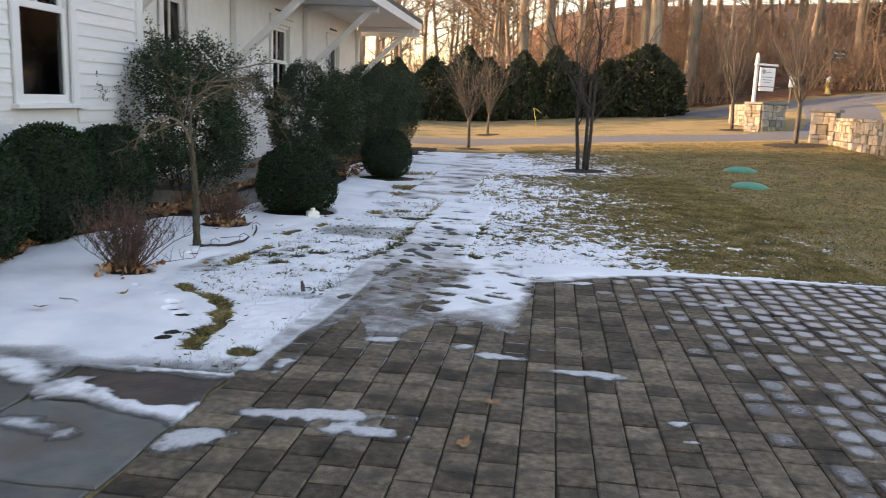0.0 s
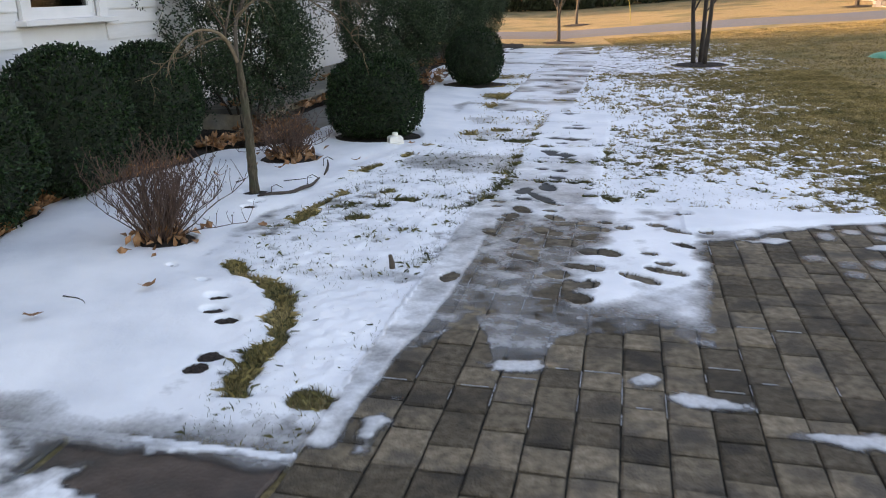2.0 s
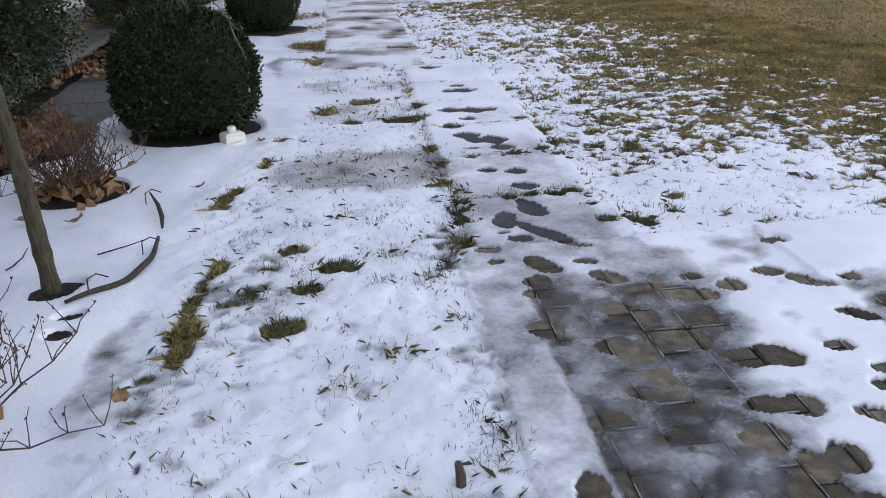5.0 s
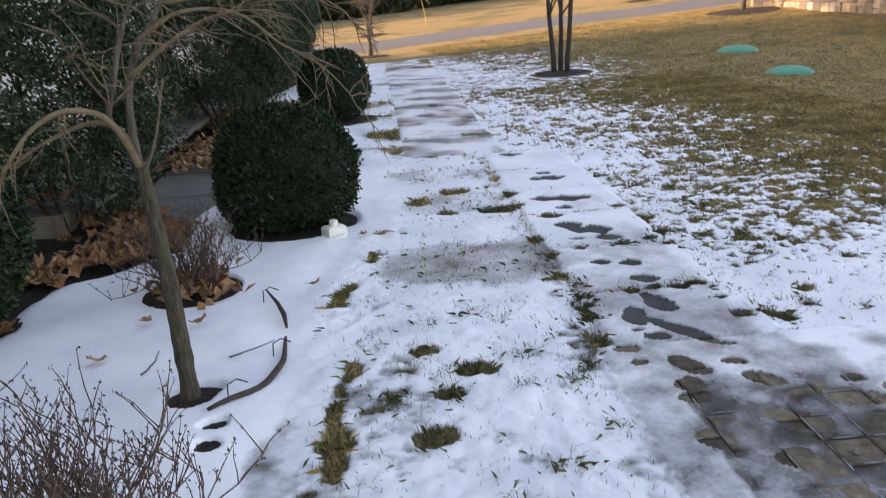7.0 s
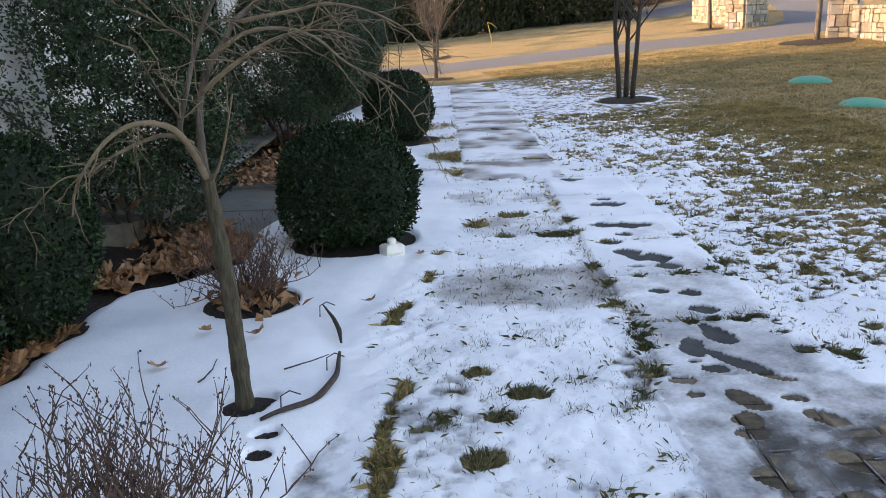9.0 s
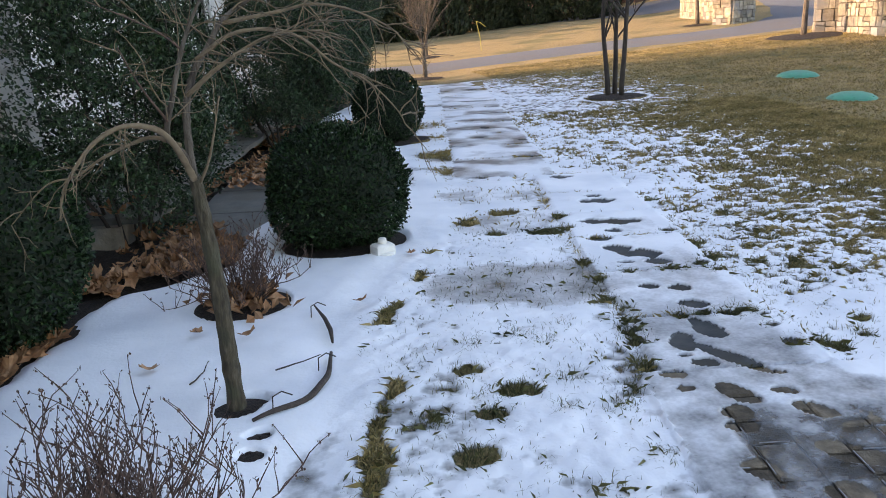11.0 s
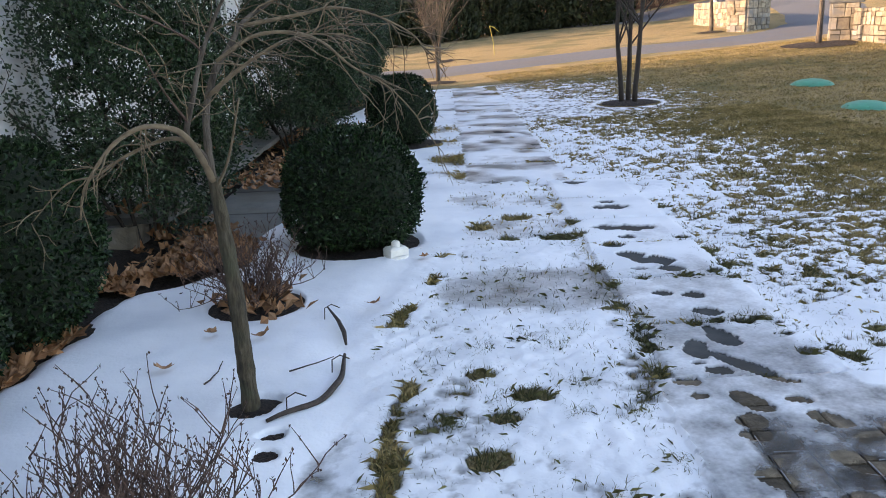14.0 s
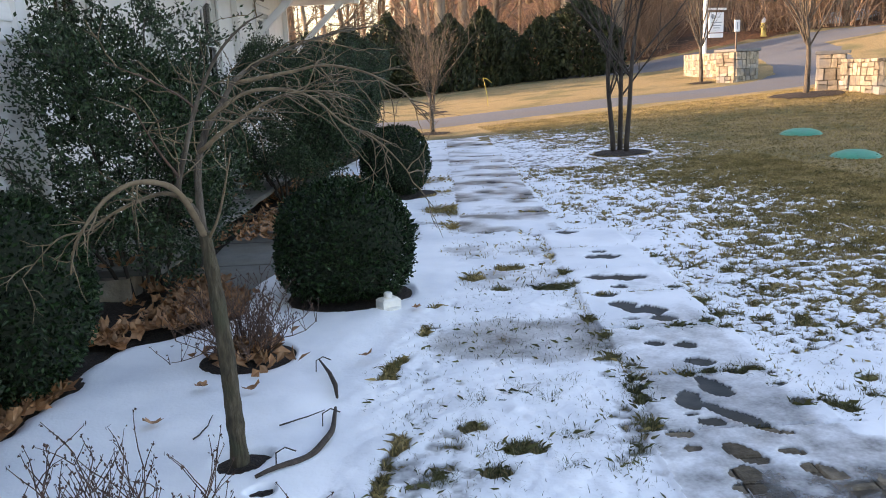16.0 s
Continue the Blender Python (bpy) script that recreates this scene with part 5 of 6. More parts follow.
# ---- snow and ice, melted to thin and patchy ----
def snow_material():
    m = bpy.data.materials.new("old_snow")
    m.use_nodes = True
    n, l = m.node_tree.nodes, m.node_tree.links
    bsdf, out = n["Principled BSDF"], n["Material Output"]
    depth = n.new("ShaderNodeAttribute")
    depth.attribute_name = "depth"
    geo = n.new("ShaderNodeNewGeometry")
    speck = n.new("ShaderNodeTexNoise")
    speck.inputs["Scale"].default_value, speck.inputs["Detail"].default_value = 55, 7
    broad = n.new("ShaderNodeTexNoise")
    broad.inputs["Scale"].default_value, broad.inputs["Detail"].default_value = 2.2, 4
    for t in (speck, broad):
        l.new(geo.outputs["Position"], t.inputs["Vector"])
    ramp = n.new("ShaderNodeValToRGB")
    ramp.color_ramp.elements[0].position, ramp.color_ramp.elements[0].color = 0.3, (0.74, 0.77, 0.81, 1)
    ramp.color_ramp.elements[1].position, ramp.color_ramp.elements[1].color = 0.62, (0.90, 0.915, 0.94, 1)
    l.new(broad.outputs["Fac"], ramp.inputs["Fac"])
    l.new(ramp.outputs[0], bsdf.inputs["Base Color"])
    bsdf.inputs["Roughness"].default_value = 0.55
    bsdf.inputs["Subsurface Weight"].default_value = 0.0
    rough = n.new("ShaderNodeMapRange")
    rough.inputs["From Min"].default_value, rough.inputs["From Max"].default_value = 0.002, 0.012
    rough.inputs["To Min"].default_value, rough.inputs["To Max"].default_value = 0.22, 0.6
    l.new(depth.outputs["Fac"], rough.inputs["Value"])
    l.new(rough.outputs[0], bsdf.inputs["Roughness"])
    bump = n.new("ShaderNodeBump")
    bump.inputs["Strength"].default_value, bump.inputs["Distance"].default_value = 0.3, 0.01
    l.new(speck.outputs["Fac"], bump.inputs["Height"])
    l.new(bump.outputs[0], bsdf.inputs["Normal"])
    # thin ice lets the ground show through
    jitter = n.new("ShaderNodeMath")
    jitter.operation = "MULTIPLY_ADD"
    l.new(speck.outputs["Fac"], jitter.inputs[0])
    jitter.inputs[1].default_value = 0.004
    l.new(depth.outputs["Fac"], jitter.inputs[2])
    cover = n.new("ShaderNodeMapRange")
    cover.inputs["From Min"].default_value, cover.inputs["From Max"].default_value = 0.0032, 0.012
    cover.inputs["To Min"].default_value, cover.inputs["To Max"].default_value = 0.02, 1.0
    l.new(jitter.outputs[0], cover.inputs["Value"])
    # clear ice: see-through, glossy at a slant
    clear, gloss, fres, ice, whole = n.new("ShaderNodeBsdfTransparent"), n.new("ShaderNodeBsdfGlossy"), n.new("ShaderNodeFresnel"), n.new("ShaderNodeMixShader"), n.new("ShaderNodeMixShader")
    clear.inputs["Color"].default_value = (0.82, 0.83, 0.84, 1)
    gloss.inputs["Roughness"].default_value = 0.28
    fres.inputs["IOR"].default_value = 1.36
    l.new(bump.outputs[0], gloss.inputs["Normal"])
    l.new(fres.outputs[0], ice.inputs[0]), l.new(clear.outputs[0], ice.inputs[1]), l.new(gloss.outputs[0], ice.inputs[2])
    l.new(cover.outputs[0], whole.inputs[0]), l.new(ice.outputs[0], whole.inputs[1]), l.new(bsdf.outputs[0], whole.inputs[2])
    l.new(whole.outputs[0], out.inputs["Surface"])
    return m


M_SNOW = snow_material()


def blob(X, Y, x, y, a, b, turn=0.0):
    """1 inside an ellipse, falling to 0 at its rim and below outside."""
    c, s = math.cos(radians(turn)), math.sin(radians(turn))
    dx, dy = X - x, Y - y
    return 1 - np.sqrt(((dx * c + dy * s) / a) ** 2 + ((dy * c - dx * s) / b) ** 2)


# shoe prints melted through to the stone, as (x, y, half length, half width, turn)
PRINTS_WALK = ((-0.25, 8.38, 0.058, 0.05, -16), (-0.11, 8.32, 0.052, 0.05, -15), (-0.15, 8.07, 0.065, 0.05, -16), (-0.23, 7.76, 0.108, 0.05, -87), (-0.4, 7.63, 0.098, 0.048, -101), (-0.46, 7.5, 0.028, 0.02, -14), (-0.29, 7.45, 0.18, 0.042, -66), (-0.2, 7.27, 0.07, 0.016, -35), (-0.41, 7.42, 0.046, 0.04, -15), (-0.58, 7.34, 0.046, 0.04, -14), (-0.59, 7.21, 0.03, 0.03, -14), (-0.24, 7.1, 0.04, 0.03, -26), (-0.15, 9.1, 0.08, 0.07, -17), (-0.06, 8.97, 0.12, 0.08, -17), (-0.02, 8.78, 0.075, 0.05, -17), (-0.21, 8.82, 0.045, 0.03, -17))
PRINTS_FAR = ((0.07, 9.75, 0.2, 0.07, -18), (-0.02, 9.51, 0.05, 0.05, -18), (0.18, 10.39, 0.127, 0.07, -8), (0.19, 10.57, 0.05, 0.05, -3), (-0.18, 9.35, 0.07, 0.06, -18), (-0.59, 10.31, 0.11, 0.07, -12), (-0.45, 9.68, 0.11, 0.08, -18), (-0.79, 9.74, 0.06, 0.06, -18), (-0.91, 10.1, 0.07, 0.07, -19), (0.21, 11.4, 0.09, 0.07, -10))
PRINTS_EDGE = ((-0.42, 7.12, 0.085, 0.045, -67), (-0.5, 6.98, 0.052, 0.05, -15), (-0.53, 6.89, 0.05, 0.045, -14), (-0.22, 6.93, 0.068, 0.04, -45), (0.01, 6.71, 0.094, 0.048, -35), (0.09, 6.84, 0.04, 0.035, -9), (0.19, 6.72, 0.056, 0.05, -27), (0.39, 6.78, 0.06, 0.045, -26), (0.49, 6.66, 0.085, 0.043, -46), (0.66, 6.65, 0.042, 0.04, -26), (0.61, 7.04, 0.052, 0.045, -14), (-0.28, 6.64, 0.092, 0.045, -52), (-0.43, 6.43, 0.055, 0.045, -32), (-0.17, 6.4, 0.052, 0.05, -9), (0.0, 6.23, 0.11, 0.055, -25))
PRINTS_PATIO = ((0.47, 6.38, 0.07, 0.042, -44), (0.26, 6.22, 0.044, 0.04, -28), (0.31, 6.05, 0.042, 0.038, -52), (0.3, 5.93, 0.095, 0.043, -35), (0.15, 5.82, 0.108, 0.043, -47), (-0.16, 6.0, 0.06, 0.035, -19), (-0.07, 5.97, 0.056, 0.05, -9), (-0.26, 5.87, 0.06, 0.055, -8), (-0.22, 5.72, 0.058, 0.055, -13), (-0.12, 5.73, 0.06, 0.052, 1), (-0.18, 5.54, 0.062, 0.055, -16), (-0.62, 6.62, 0.06, 0.05, -52), (-0.8, 5.8, 0.075, 0.04, 70), (-0.43, 6.13, 0.09, 0.025, -32))
# tufts in the thin snow of the lawn, as (x, y, radius) and (x, y)
HOLES_LAWN = ((-1.38, 7.62, 0.055), (-1.22, 7.38, 0.065), (-1.37, 7.22, 0.055), (-1.49, 6.93, 0.07), (-1.22, 4.5, 0.08), (-0.91, 10.1, 0.05))
TUFTS_LAWN = ((-1.11, 7.95), (-1.33, 7.87), (-1.02, 7.43), (-0.79, 7.28), (-1.0, 7.83), (-0.84, 8.01), (-1.34, 7.37), (-1.57, 7.22), (-1.61, 7.21), (-1.09, 7.18), (-0.87, 7.15), (-0.87, 6.79), (-0.98, 6.2), (-0.95, 6.05), (-1.02, 5.98), (-1.35, 6.5), (-1.12, 6.62), (-1.26, 6.02))
TUFTS_JOINT = ((-0.44, 8.6), (-0.53, 8.27), (-0.53, 7.94), (-0.59, 7.7), (-0.66, 7.47), (-0.23, 10.02), (-0.28, 9.7), (-0.43, 8.91), (0.56, 10.29), (0.36, 9.1), (0.3, 8.78), (0.23, 8.54), (-0.27, 7.95), (-0.16, 7.94), (-0.04, 7.91), (-0.26, 8.66), (-0.01, 8.65), (0.19, 8.68), (0.32, 9.4), (-0.57, 7.83), (-0.48, 8.12), (0.05, 7.93))
TUFTS_OPEN = ((0.19, 7.46), (0.21, 7.4), (0.16, 7.5), (0.05, 7.51), (0.11, 7.85), (0.07, 7.71), (0.51, 7.69), (0.39, 7.52), (0.67, 8.48), (0.67, 9.9), (0.88, 9.76), (0.83, 9.04), (1.14, 8.77), (1.3, 7.7), (1.62, 7.6), (1.0, 8.0))
ICE_PATCHES = ((-0.68, 3.66, 0.32, 0.055, 0), (-0.45, 3.49, 0.17, 0.065, -4), (0.2, 4.55, 0.12, 0.045, -16), (0.62, 4.33, 0.24, 0.045, -12), (-1.17, 3.36, 0.16, 0.08, 10), (0.95, 3.69, 0.06, 0.03, 0), (0.96, 3.48, 0.06, 0.025, -10), (1.62, 6.42, 0.2, 0.05, 0), (2.02, 6.62, 0.17, 0.05, 0), (1.95, 5.95, 0.13, 0.06, 0), (1.0, 6.5, 0.1, 0.045, 0), (-0.43, 4.82, 0.12, 0.05, 0), (0.01, 4.72, 0.05, 0.04, 30), (-0.95, 4.35, 0.05, 0.12, -10))


def bed_edge(y):
    """x of the border between planting bed and lawn."""
    return np.interp(y, (3.9, 4.55, 4.89, 5.32, 5.6, 5.72, 5.79, 5.97, 6.14, 6.58, 6.93, 7.35, 7.6, 7.91, 8.33, 8.48, 9.02, 9.46, 10.4, 12, 14, 17, 24), (-1.5, -1.54, -1.5, -1.54, -1.65, -1.73, -1.88, -1.98, -1.96, -1.9, -1.87, -1.75, -1.72, -1.75, -1.7, -1.64, -1.41, -1.25, -0.95, -0.9, -0.75, -0.9, -0.4))


def edge_bare(y):
    """How far the snow has melted off the bed's border."""
    return np.interp(y, (4.45, 4.52, 5.95, 6.05, 6.2, 6.9, 7.5, 7.7, 8.2, 8.28, 8.5, 8.58, 8.9, 9.45, 9.6), (0, 1, 1, 0.4, 0.62, 0.68, 0.68, 0.55, 0.4, 1, 1, 0.4, 0.65, 0.65, 0))


def mulch_edge(y):
    """x of the border between snow and the bare leaf mulch along the shrubs."""
    return np.interp(y, (3, 6.2, 7.2, 7.8, 8.3, 8.7, 9.1, 9.3, 9.5, 9.75, 10.15, 11.2, 12, 13.5, 15, 17, 20, 23), (-4.4, -3.6, -3.74, -3.5, -3.38, -3.32, -3.2, -2.85, -2.6, -2.62, -2.55, -2.4, -2.3, -1.75, -1.9, -2.0, -1.1, -0.6))


def snow_depth(X, Y):
    S, N = GSN * X + GCS * Y, GCS * X - GSN * Y
    f1, f2, f3 = fbm(X, Y, 0.9), fbm(X + 31, Y + 7, 4.2, 4), fbm(X + 11, Y + 3, 17.0, 3)
    f4, f5 = fbm(X + 5, 1.2 * Y + 21, 8.0, 4), fbm(X + 2, 1.1 * Y + 8, 26.0, 3)
    patio_in = (N > PATIO_LEFT) & (S < PATIO_END)
    walk_a = (N > -1.63) & (N < -0.93) & (S > PATIO_END) & (S < 11.42)
    walk_b = (N > -2.35) & (N < -1.42) & (S > 11.48) & (S < 22.4)
    # planting bed: an even, settled layer
    edge = bed_edge(Y)
    off = X - mulch_edge(Y) + 0.12 * (f2 - 0.5)
    bed = 0.036 + 0.055 * (f1 - 0.5) + 0.014 * (f2 - 0.5) + 0.004 * (f3 - 0.5) - 0.02 * np.exp(-((X - edge + 0.2) / 0.16) ** 2)
    bed = bed * step(0.0, 0.13, off) - 0.03 * (1 - step(-0.08, 0.05, off))
    # thin snow on the lawn beside the walk
    lawn = 0.0175 + 0.018 * (f1 - 0.5) + 0.016 * (f2 - 0.5) + 0.02 * (f3 - 0.5) - 0.005 * np.exp(-((X - edge - 0.2) / 0.18) ** 2) * step(5.6, 6.4, Y) - 0.007 * step(-2.0, -1.75, N)
    # grey slush where the thin snow has soaked through
    slush = np.zeros_like(X)
    for x, y, a, b, k in ((-0.85, 8.68, 0.76, 0.5, 1.0), (-1.3, 5.84, 0.55, 0.15, 0.75), (-0.7, 10.0, 0.5, 0.4, 0.8), (-0.6, 11.0, 0.6, 0.35, 0.7), (-0.2, 13.0, 1.3, 0.7, 0.85), (-0.4, 15.5, 1.2, 0.7, 0.7), (0.0, 18.5, 1.2, 0.7, 0.6)):
        slush = np.maximum(slush, k * step(0.0, 0.4, blob(X, Y, x, y, a, b, -9) + 0.6 * (f2 - 0.5)))
    lawn = lawn + (0.005 + 0.007 * (f2 - 0.5) + 0.004 * (f4 - 0.5) - lawn) * slush
    wave = 0.006 * np.sin(5.2 * S + 6 * f1 + 1.2 * N) * step(10.0, 12.0, S)
    lawn = lawn + wave * (N < -1.3)
    rim = np.exp(-((X - edge - 0.16 * (f2 - 0.5) - 0.14 * (f4 - 0.5)) / (0.02 + 0.04 * f1)) ** 2)
    gap = step(0.5, 0.62, edge_bare(Y) * 0.55 + 0.34 * fbm(X + 3, Y + 9, 5.5, 3) + 0.1 * (f3 - 0.5))
    bed = lawn + (bed - lawn) * np.maximum(step(0.0, 0.3, edge - X), 1 - step(0.0, 0.5, X - mulch_edge(Y)))
    d = np.where(X < edge, bed, lawn) - 0.055 * rim * gap
    # patchy snow thinning out across the open lawn
    limit = 3.05 + 0.5 * step(13, 18, Y) - 0.5 * step(19.5, 22, Y)
    q = (X + 0.2) / (limit + 0.2)
    patch = 0.028 - 0.034 * q + 0.05 * (f4 - 0.5) + 0.065 * (f5 - 0.5) + 0.03 * (f1 - 0.5) + 0.013 * step(8.5, 7.5, Y) * step(2.4, 1.2, X)
    patch = patch - 0.008 * step(0.0, 0.5, blob(X, Y, 0.8, 8.4, 0.75, 0.26, -5) + 0.4 * (f2 - 0.5))
    right = (N > -0.93 - 0.5 * step(11.4, 11.6, S)) & ~patio_in
    d = np.where(right, np.minimum(0.7 * patch, 0.010 + 0.012 * f1), d)
    d = d - 0.1 * step(22.0, 23.4, Y + 0.5 * (f1 - 0.5))
    # a rim of old snow round the lawn tree's mulch
    d = np.maximum(d, 0.012 - 0.16 * np.abs(np.hypot(X - 2.9, Y - 17.2) - 0.56) + 0.01 * (f4 - 0.5))
    # walk slabs: a thin glaze with prints
    glaze = 0.0076 + 0.008 * (f2 - 0.5) + 0.008 * (f1 - 0.5) + 0.003 * (f3 - 0.5) + 0.004 * step(8.4, 9.2, S) + 0.004 * step(-1.05, -0.95, N)
    d = np.where(walk_a, glaze, d)
    d = np.where(walk_b, 0.0085 + 0.0035 * np.sin(6.5 * S + 16 * f1 + 1.5 * N) + 0.01 * (f1 - 0.5) + 0.014 * (f2 - 0.5) - 0.0012, d)
    # patio: an ice strip at its border, a film over the pavers and a crust of trodden snow
    strip_right = np.interp(S, (4.0, 4.7, 4.9, 5.25, 6.4, 7.2), (-1.63, -1.6, -1.57, -1.54, -1.52, -1.47))
    strip_d = np.clip(np.minimum((strip_right - N) + 0.05 * (f2 - 0.5), S - 4.0 + 0.2 * (f2 - 0.5)) * 0.25, -0.03, 0.006 + 0.005 * (f1 - 0.5) + 0.008 * (f4 - 0.5) + 0.004 * (f3 - 0.5))
    film_right = np.interp(S, (5.0, 5.4, 6.48, 6.6, 6.97, 7.1, 7.21), (-0.37, -0.34, -0.29, -0.06, 0.48, 0.85, 2.9))
    film_low = np.interp(N, (-1.73, -1.5, -1.41, -1.3, -1.24, -1.05, -1.0, -0.65, -0.51, -0.37, -0.3), (4.5, 4.9, 5.2, 4.95, 4.75, 4.78, 5.02, 5.15, 5.1, 5.0, 5.0))
    inside = np.minimum(film_right - N, S - film_low) + 0.1 * (f4 - 0.5)
    film = np.clip(inside * 0.2, -0.03, 1.0)
    film = np.minimum(film, 0.0018 + 0.0045 * (f2 - 0.5) + 0.006 * (f4 - 0.5) + 0.004 * (f3 - 0.5) + 0.0046 * step(6.5, 7.0, S + 0.3 * (f2 - 0.5)))
    white_left = np.interp(S, (5.2, 5.41, 5.98, 6.36, 6.72, 7.2), (-0.86, -1.0, -1.03, -0.94, -0.92, -1.0))
    white = step(-0.04, 0.2, N - white_left + 0.24 * (f2 - 0.5) + 0.1 * (f4 - 0.5)) * step(-0.05, 0.4, S - film_low - 0.12 + 0.2 * (f2 - 0.5)) * step(0.0, 0.12, inside)
    pat = np.maximum(film, np.where(white > 0.01, 0.002 + white * (0.0105 + 0.02 * (f2 - 0.5) + 0.01 * (f4 - 0.5)), -0.03))
    pat = np.maximum(pat, strip_d)
    band = np.minimum(S - np.interp(N, (-0.3, 0.48, 0.85, 2.9), (6.6, 6.95, 7.08, 7.16)) + 0.12 * (f2 - 0.5), (3.0 - N) * 0.3)
    pat = np.maximum(pat, np.clip(band * 0.2, -0.03, 0.022) * (N > -0.4) - 0.03 * (N <= -0.4))
    for x, y, a, b, turn in ICE_PATCHES:
        pat = np.maximum(pat, np.clip((blob(X, Y, x, y, a * 1.1, b * 1.2, turn) + 1.5 * (f4 - 0.5) + 1.0 * (f3 - 0.5)) * 0.016, -0.03, 0.0066))
    d = np.where(patio_in, pat, d)
    # flagstones by the house
    flag = (N <= PATIO_LEFT) & (S < 3.95)
    streak = 0.006 * np.sin(13 * S + 2.2 * N + 9 * f1) + 0.02 * (f1 - 0.45) + 0.02 * (f2 - 0.5) + 0.008 * (f3 - 0.5) + 0.008 * step(3.2, 3.5, S) - 0.014 * step(3.2, 2.8, S) - 0.004
    flag_d = np.maximum(streak - 0.05 * step(0.0, 0.4, blob(X, Y, -1.42, 3.93, 0.42, 0.24, -8) + 1.1 * (f2 - 0.5) + 0.6 * (f4 - 0.5)), 0.0055 * step(3.82, 3.95, S + 0.2 * (f2 - 0.5)))
    d = np.where(flag, flag_d, d * np.where(patio_in, 1, step(3.9, 4.45, S + 0.2 * (f2 - 0.5)) * 0.86 + 0.14))
    # prints and melt holes
    for x, y, a, b, turn in PRINTS_WALK + PRINTS_FAR + PRINTS_EDGE + PRINTS_PATIO:
        near = (np.abs(X - x) < 0.35) & (np.abs(Y - y) < 0.35)
        d = np.where(near, d - 0.06 * np.clip(3.5 * (blob(X, Y, x, y, a * 1.2, b * (1.15 + 0.2 * np.cos((X - x) * 40 + a * 90)), turn) + 0.6 * (f4 - 0.5) + 0.2 * (f3 - 0.5)), 0, 1), d)
    for x, y, r in HOLES_BED + HOLES_LAWN:
        d = d - 0.09 * np.clip(1.6 * blob(X, Y, x, y, r * 1.25, r) + 1.6 * (f4 - 0.5), 0, 1)
    for x, y in TUFTS_JOINT + TUFTS_OPEN:
        d = d - 0.03 * np.clip(1.4 * blob(X, Y, x, y, 0.042, 0.036) + 2.4 * (f4 - 0.5) + 1.2 * (f3 - 0.5), 0, 1)
    # bare rings under the clipped balls, the little tree and the lawn trees
    for x, y, r in ((-1.84, 9.87, 0.46), (-1.07, 14.42, 0.5), (-2.345, 7.48, 0.1), (2.9, 17.2, 0.5), (0.74, 24.3, 0.45), (-2.42, 8.75, 0.26), (-2.52, 6.34, 0.17)):
        d = d - 0.12 * np.clip(blob(X, Y, x, y, r, r) * 2.2 + 0.5 * (f2 - 0.5), 0, 1) ** 0.7
    # bare soil in front of the wall and under the house
    return np.where(CS * X - SN * Y < NEAR_N + 0.1, -0.05, d)


def snow_base(X, Y):
    S, N = GSN * X + GCS * Y, GCS * X - GSN * Y
    patio_in = (N > PATIO_LEFT - 0.01) & (S < PATIO_END + 0.01)
    on = patio_in | ((N < PATIO_LEFT) & (S < 3.9))
    for a, b, c, e in SLABS:
        on = on | ((S > a - 0.01) & (S < b + 0.01) & (N > c - 0.01) & (N < e + 0.01))
    return np.where(on, 0.0, rise(X, Y) - 0.014)


def snow_sheet(name, xs, ys, label):
    keep = lambda X, Y, Z: (np.maximum.reduce([DD[:-1, :-1], DD[1:, :-1], DD[:-1, 1:], DD[1:, 1:]]) > 0.0006)
    X, Y = np.meshgrid(xs, ys)
    DD = snow_depth(X, Y)
    ob = grid_mesh(name, xs, ys, lambda X, Y: snow_base(X, Y) + np.clip(DD, -0.012, 0.08), M_SNOW, keep, attributes=lambda X, Y, Z: {"depth": np.clip(DD, 0, 0.1)})
    return tagged(ob, label, "snow", kind="stuff")


def spaced(*runs):
    """Grid lines of changing fineness: runs of (start, end, spacing)."""
    return np.concatenate([np.arange(a, b - 1e-6, h) for a, b, h in runs] + [[runs[-1][1]]])


snow_sheet("snow", spaced((-4.7, -2.4, 0.03), (-2.4, 1.4, 0.0125), (1.4, 4.6, 0.02)), spaced((2.2, 4.0, 0.02), (4.0, 9.6, 0.0125)), "thin melting snow with shoe prints over lawn, bed and pavers")
snow_sheet("snow", np.arange(-4.2, 4.6, 0.028), spaced((9.6, 14.0, 0.024), (14.0, 23.9, 0.035)), "patchy melting snow thinning across the winter lawn")

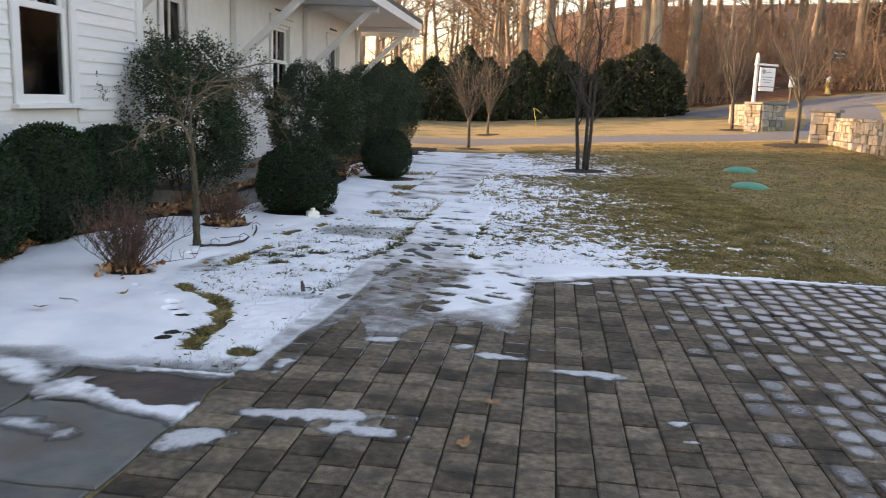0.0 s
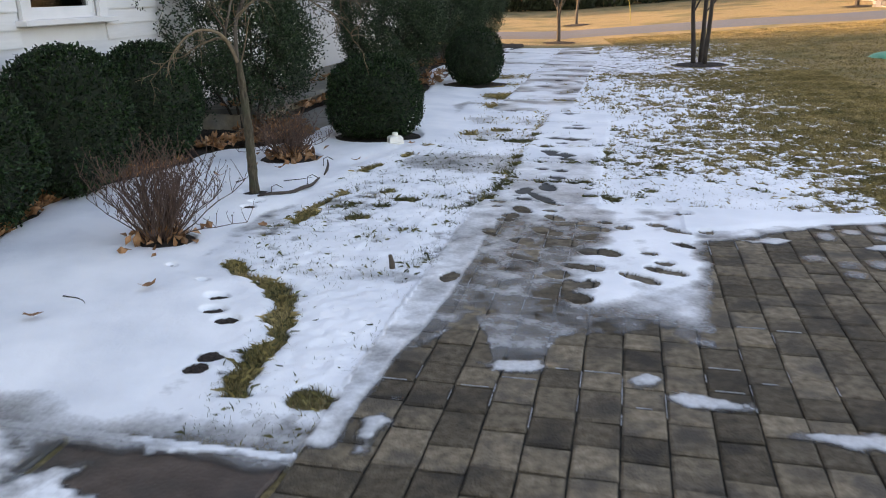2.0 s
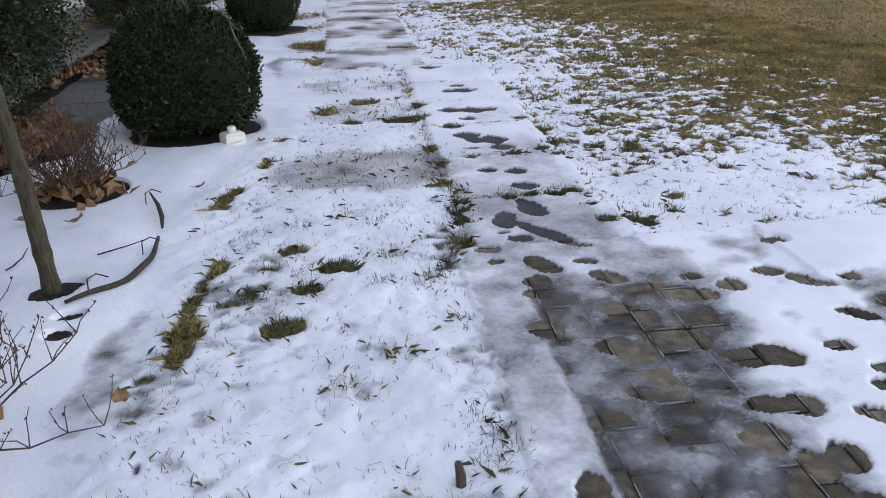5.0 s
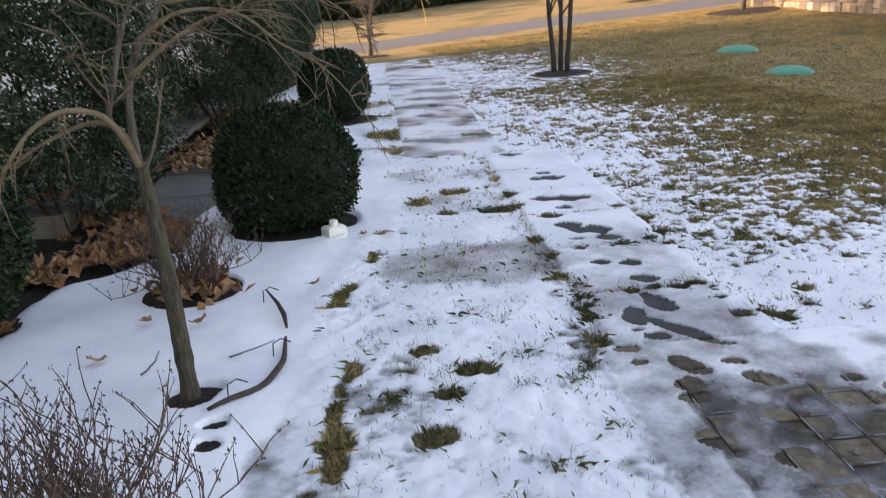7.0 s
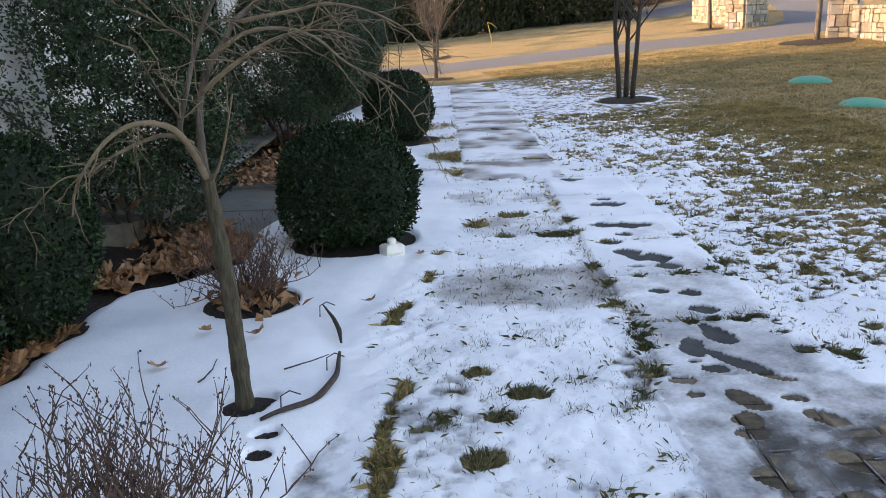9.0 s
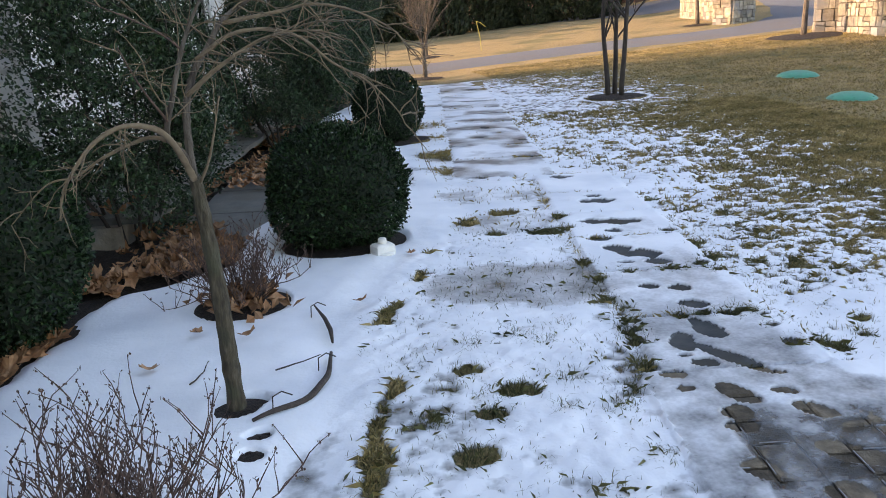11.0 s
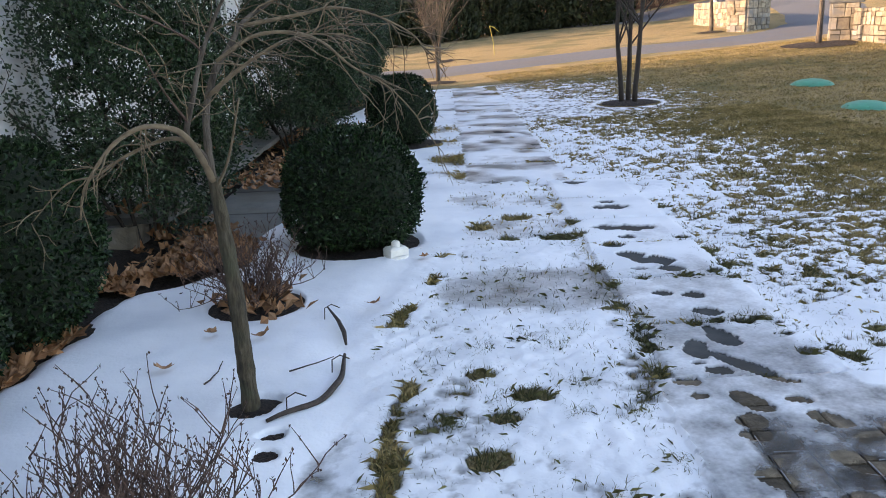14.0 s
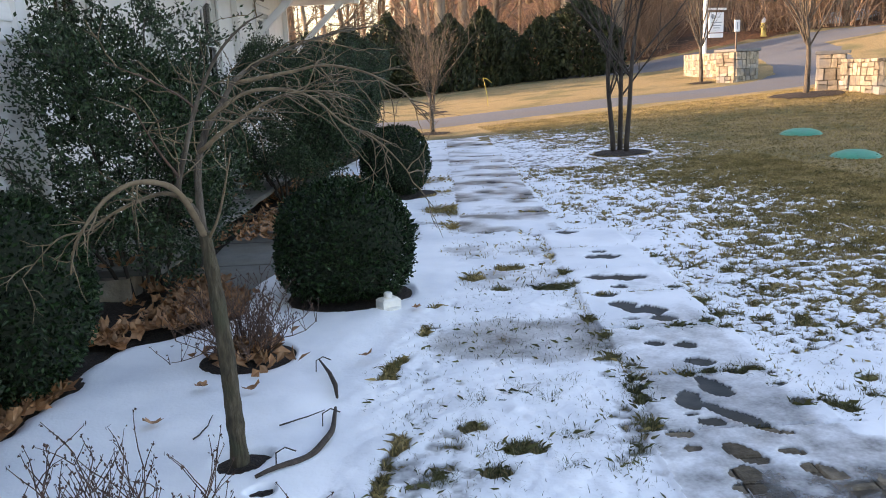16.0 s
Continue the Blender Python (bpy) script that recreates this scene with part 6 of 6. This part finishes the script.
# hoar frost left on the tops of the pavers in the open
frost, frost_depth = Shape(), []
r_frost = random.Random(66)
for s, n, L, wide in PAVERS:
    open_air = n - 0.75 + 0.28 * (s - 4.5) * (s > 4.5)
    if s < 2.0 or open_air < 0 or r_frost.random() > 0.35 + 0.5 * open_air:
        continue
    m = gm(s + r_frost.uniform(-0.012, 0.012), n + r_frost.uniform(-0.012, 0.012), 0.0)
    deep = min(0.0075, r_frost.uniform(0.0018, 0.0042) + 0.0016 * open_air)
    k = 10
    ring = [(r_frost.uniform(0.85, 1.1), 2 * math.pi * i / k) for i in range(k)]
    shape_at = lambda q, a, z: m @ Vector((math.copysign(abs(math.cos(a)) ** 0.7, math.cos(a)) * q * wide * 0.44, math.copysign(abs(math.sin(a)) ** 0.7, math.sin(a)) * q * L * 0.44, z))
    frost.add([shape_at(0.0, 0.0, 0.0062)] + [shape_at(0.55 * q, a, 0.006) for q, a in ring] + [shape_at(q, a, 0.0045) for q, a in ring],
              [(0, 1 + i, 1 + (i + 1) % k) for i in range(k)] + [(1 + i, 1 + k + i, 1 + k + (i + 1) % k, 1 + (i + 1) % k) for i in range(k)])
    frost_depth += [deep] + [deep * 0.9] * k + [0.0] * k
frost_ob = tagged(part("hoar_frost", frost, M_SNOW, smooth=True), "pale frost on the tops of open pavers", "frost", kind="stuff")
frost_ob.data.attributes.new("depth", "FLOAT", "POINT").data.foreach_set("value", frost_depth)

# ---- grass ----
def blades(name, x, y, z, height, lean, width, seed, label, mat=M_BLADE):
    """Grass blades: one bent sliver each."""
    rs = np.random.RandomState(seed)
    k = len(x)
    a = rs.uniform(0, 2 * np.pi, k)
    h = height * rs.uniform(0.5, 1.25, k)
    tilt = lean * rs.uniform(0.1, 1.6, k)
    b = a + rs.normal(0, 0.7, k) + 1.57
    base = np.stack([x, y, z], 1)
    side = np.stack([np.cos(b), np.sin(b), np.zeros(k)], 1) * (width * rs.uniform(0.6, 1.3, k))[:, None] * 0.5
    bow = np.stack([np.cos(a) * tilt * h * 0.45, np.sin(a) * tilt * h * 0.45, h * 0.65], 1)
    tip = np.stack([np.cos(a) * tilt * h * 1.15, np.sin(a) * tilt * h * 1.15, h * np.clip(1.05 - 0.35 * tilt, 0.25, 1)], 1)
    vs = np.stack([base - side, base + side, base + bow + side * 0.7, base + tip, base + bow - side * 0.7], 1).reshape(-1, 3)
    i = np.arange(k) * 5
    fs = np.stack([i, i + 1, i + 2, i + 3, i + 4], 1)
    return tagged(new(name, raw_mesh(name, vs, fs, mat)), label, "grass", kind="stuff")


rs = np.random.RandomState(400)


def bare_lawn(X, Y):
    """Where lawn, not paving or bed, is the ground."""
    S, N = GSN * X + GCS * Y, GCS * X - GSN * Y
    ok = ~((N > PATIO_LEFT - 0.01) & (S < PATIO_END + 0.01)) & ~((N < PATIO_LEFT) & (S < 3.95)) & (X > bed_edge(Y) - 0.1)
    for x, y, r in ((2.9, 17.2, 0.46), (0.74, 24.3, 0.46), (9.95, 23.15, 0.85), (-1.07, 14.5, 0.5), (6.4, 17.65, 0.38), (5.62, 15.05, 0.36)):
        ok &= np.hypot(X - x, Y - y) > r
    for a, b, c, e in SLABS:
        ok &= ~((S > a) & (S < b) & (N > c) & (N < e))
    return ok


def sow(x0, x1, y0, y1, count, rule):
    X, Y = rs.uniform(x0, x1, count), rs.uniform(y0, y1, count)
    d = snow_depth(X, Y)
    ok = bare_lawn(X, Y) & rule(X, Y, d)
    return X[ok], Y[ok], rise(X[ok], Y[ok]) - 0.018


poking = lambda X, Y, d: (d < 0.002) | ((d < 0.014) & (rs.rand(len(X)) < 0.07)) | (rs.rand(len(X)) < 0.03 + 0.07 * step(0.5, 0.62, fbm(X, Y, 3.0, 3)))
X, Y, Z = sow(-2.2, 0.9, 4.0, 9.8, 170000, poking)
blades("grass", X, Y, Z, 0.036, 0.95, 0.0026, 1, "dark green grass blades poking through thin snow", M_TUFT)
X, Y, Z = sow(0.3, 3.8, 7.0, 9.8, 120000, poking)
blades("grass", X, Y, Z, 0.036, 0.95, 0.003, 4, "olive and straw grass blades poking through thin snow")
X, Y, Z = sow(-1.8, 4.6, 9.8, 16.0, 170000, lambda X, Y, d: (d < 0.003) | ((d < 0.014) & (rs.rand(len(X)) < 0.06)))
blades("grass", X, Y, Z, 0.045, 0.9, 0.006, 2, "olive and straw grass between snow patches")
X, Y, Z = sow(2.0, 12.0, 6.9, 25.0, 150000, lambda X, Y, d: d < 0.003)
blades("grass", X, Y, Z, 0.035, 1.0, 0.009, 3, "short straw-coloured dormant lawn grass")


def tufts(x, y, spread, count, seed):
    r = np.random.RandomState(seed)
    k = r.randint(0, len(x), count)
    X, Y = x[k] + r.normal(0, spread, count), y[k] + r.normal(0, spread, count)
    return X, Y, rise(X, Y) - 0.018


centres = np.array([(x, y) for x, y, r in HOLES_LAWN] + list(TUFTS_LAWN + TUFTS_JOINT * 2 + TUFTS_OPEN))
X, Y, Z = tufts(centres[:, 0], centres[:, 1], 0.036, 5600, 5)
blades("grass", X, Y, Z, 0.045, 0.95, 0.003, 6, "green-brown grass tufts in melt holes", M_TUFT)
ey = rs.uniform(4.2, 9.8, 9000)
ex = bed_edge(ey) + rs.normal(0, 0.04, len(ey))
ok = snow_depth(ex, ey) < -0.002
blades("grass", ex[ok], ey[ok], np.full(ok.sum(), -0.018), 0.042, 1.1, 0.0042, 7, "matted grass along the bare bed edge")
gs = []
for a, b, c, e in SLABS:
    for _ in range(260):
        edge = rs.rand()
        s_, n_ = (b + 0.035, rs.uniform(c, e)) if edge < 0.4 else ((rs.uniform(a, b), c - 0.03) if edge < 0.7 else (rs.uniform(a, b), e + 0.03))
        gs.append(gp(s_ + rs.normal(0, 0.015), n_ + rs.normal(0, 0.015)))
gx2, gy2 = np.array([q.x for q in gs]), np.array([q.y for q in gs])
ok = fbm(gx2, gy2, 2.2, 3) > 0.5
blades("grass", gx2[ok], gy2[ok], np.full(ok.sum(), -0.018), 0.04, 1.0, 0.005, 8, "brown grass in the joints of the slab walk")

# ---- frozen melt water in the paver joints ----
M_ICE = material("joint_ice", [(0.16, 0.165, 0.175), (0.42, 0.44, 0.47)], 30, 0.4, 0.3, 90)
frozen = Shape()
r_ice = random.Random(55)
for s, n, L, wide in PAVERS:
    if 4.3 < s < 7.2 and -1.7 < n < 0.0 and fbm(np.array([s * 1.0]), np.array([n * 1.0]), 1.6)[0] > 0.52:
        side = -1 if r_ice.random() < 0.5 else 1
        if r_ice.random() < 0.75:
            frozen.box((r_ice.uniform(0.002, 0.004), L * r_ice.uniform(0.3, 0.9), 0.004), gm(s, n + side * wide / 2, -0.0005))
        if r_ice.random() < 0.5:
            frozen.box((wide * r_ice.uniform(0.3, 0.9), r_ice.uniform(0.002, 0.004), 0.004), gm(s + L / 2, n, -0.0005))
tagged(part("joint_ice", frozen, M_ICE), "white ice frozen in the paver joints", "ice", kind="stuff")

# ---- pavers nearest the walk, one by one ----
paver_meshes = {}
for key, (vs, fs) in paver_kinds.items():
    paver_meshes[key] = Shape().add(vs, fs).mesh("paver", M_PAVER)
for s, n, L, wide in near_list:
    size = min(PAVER_SIZES, key=lambda q: abs(q - L))
    ob = new("paver", paver_meshes[(size, rng.randrange(4))])
    ob.parent = patio
    ob.matrix_basis = gm(s, n, rng.uniform(-0.003, 0.002)) @ Matrix.Diagonal((wide / 0.152, L / size, 1, 1))
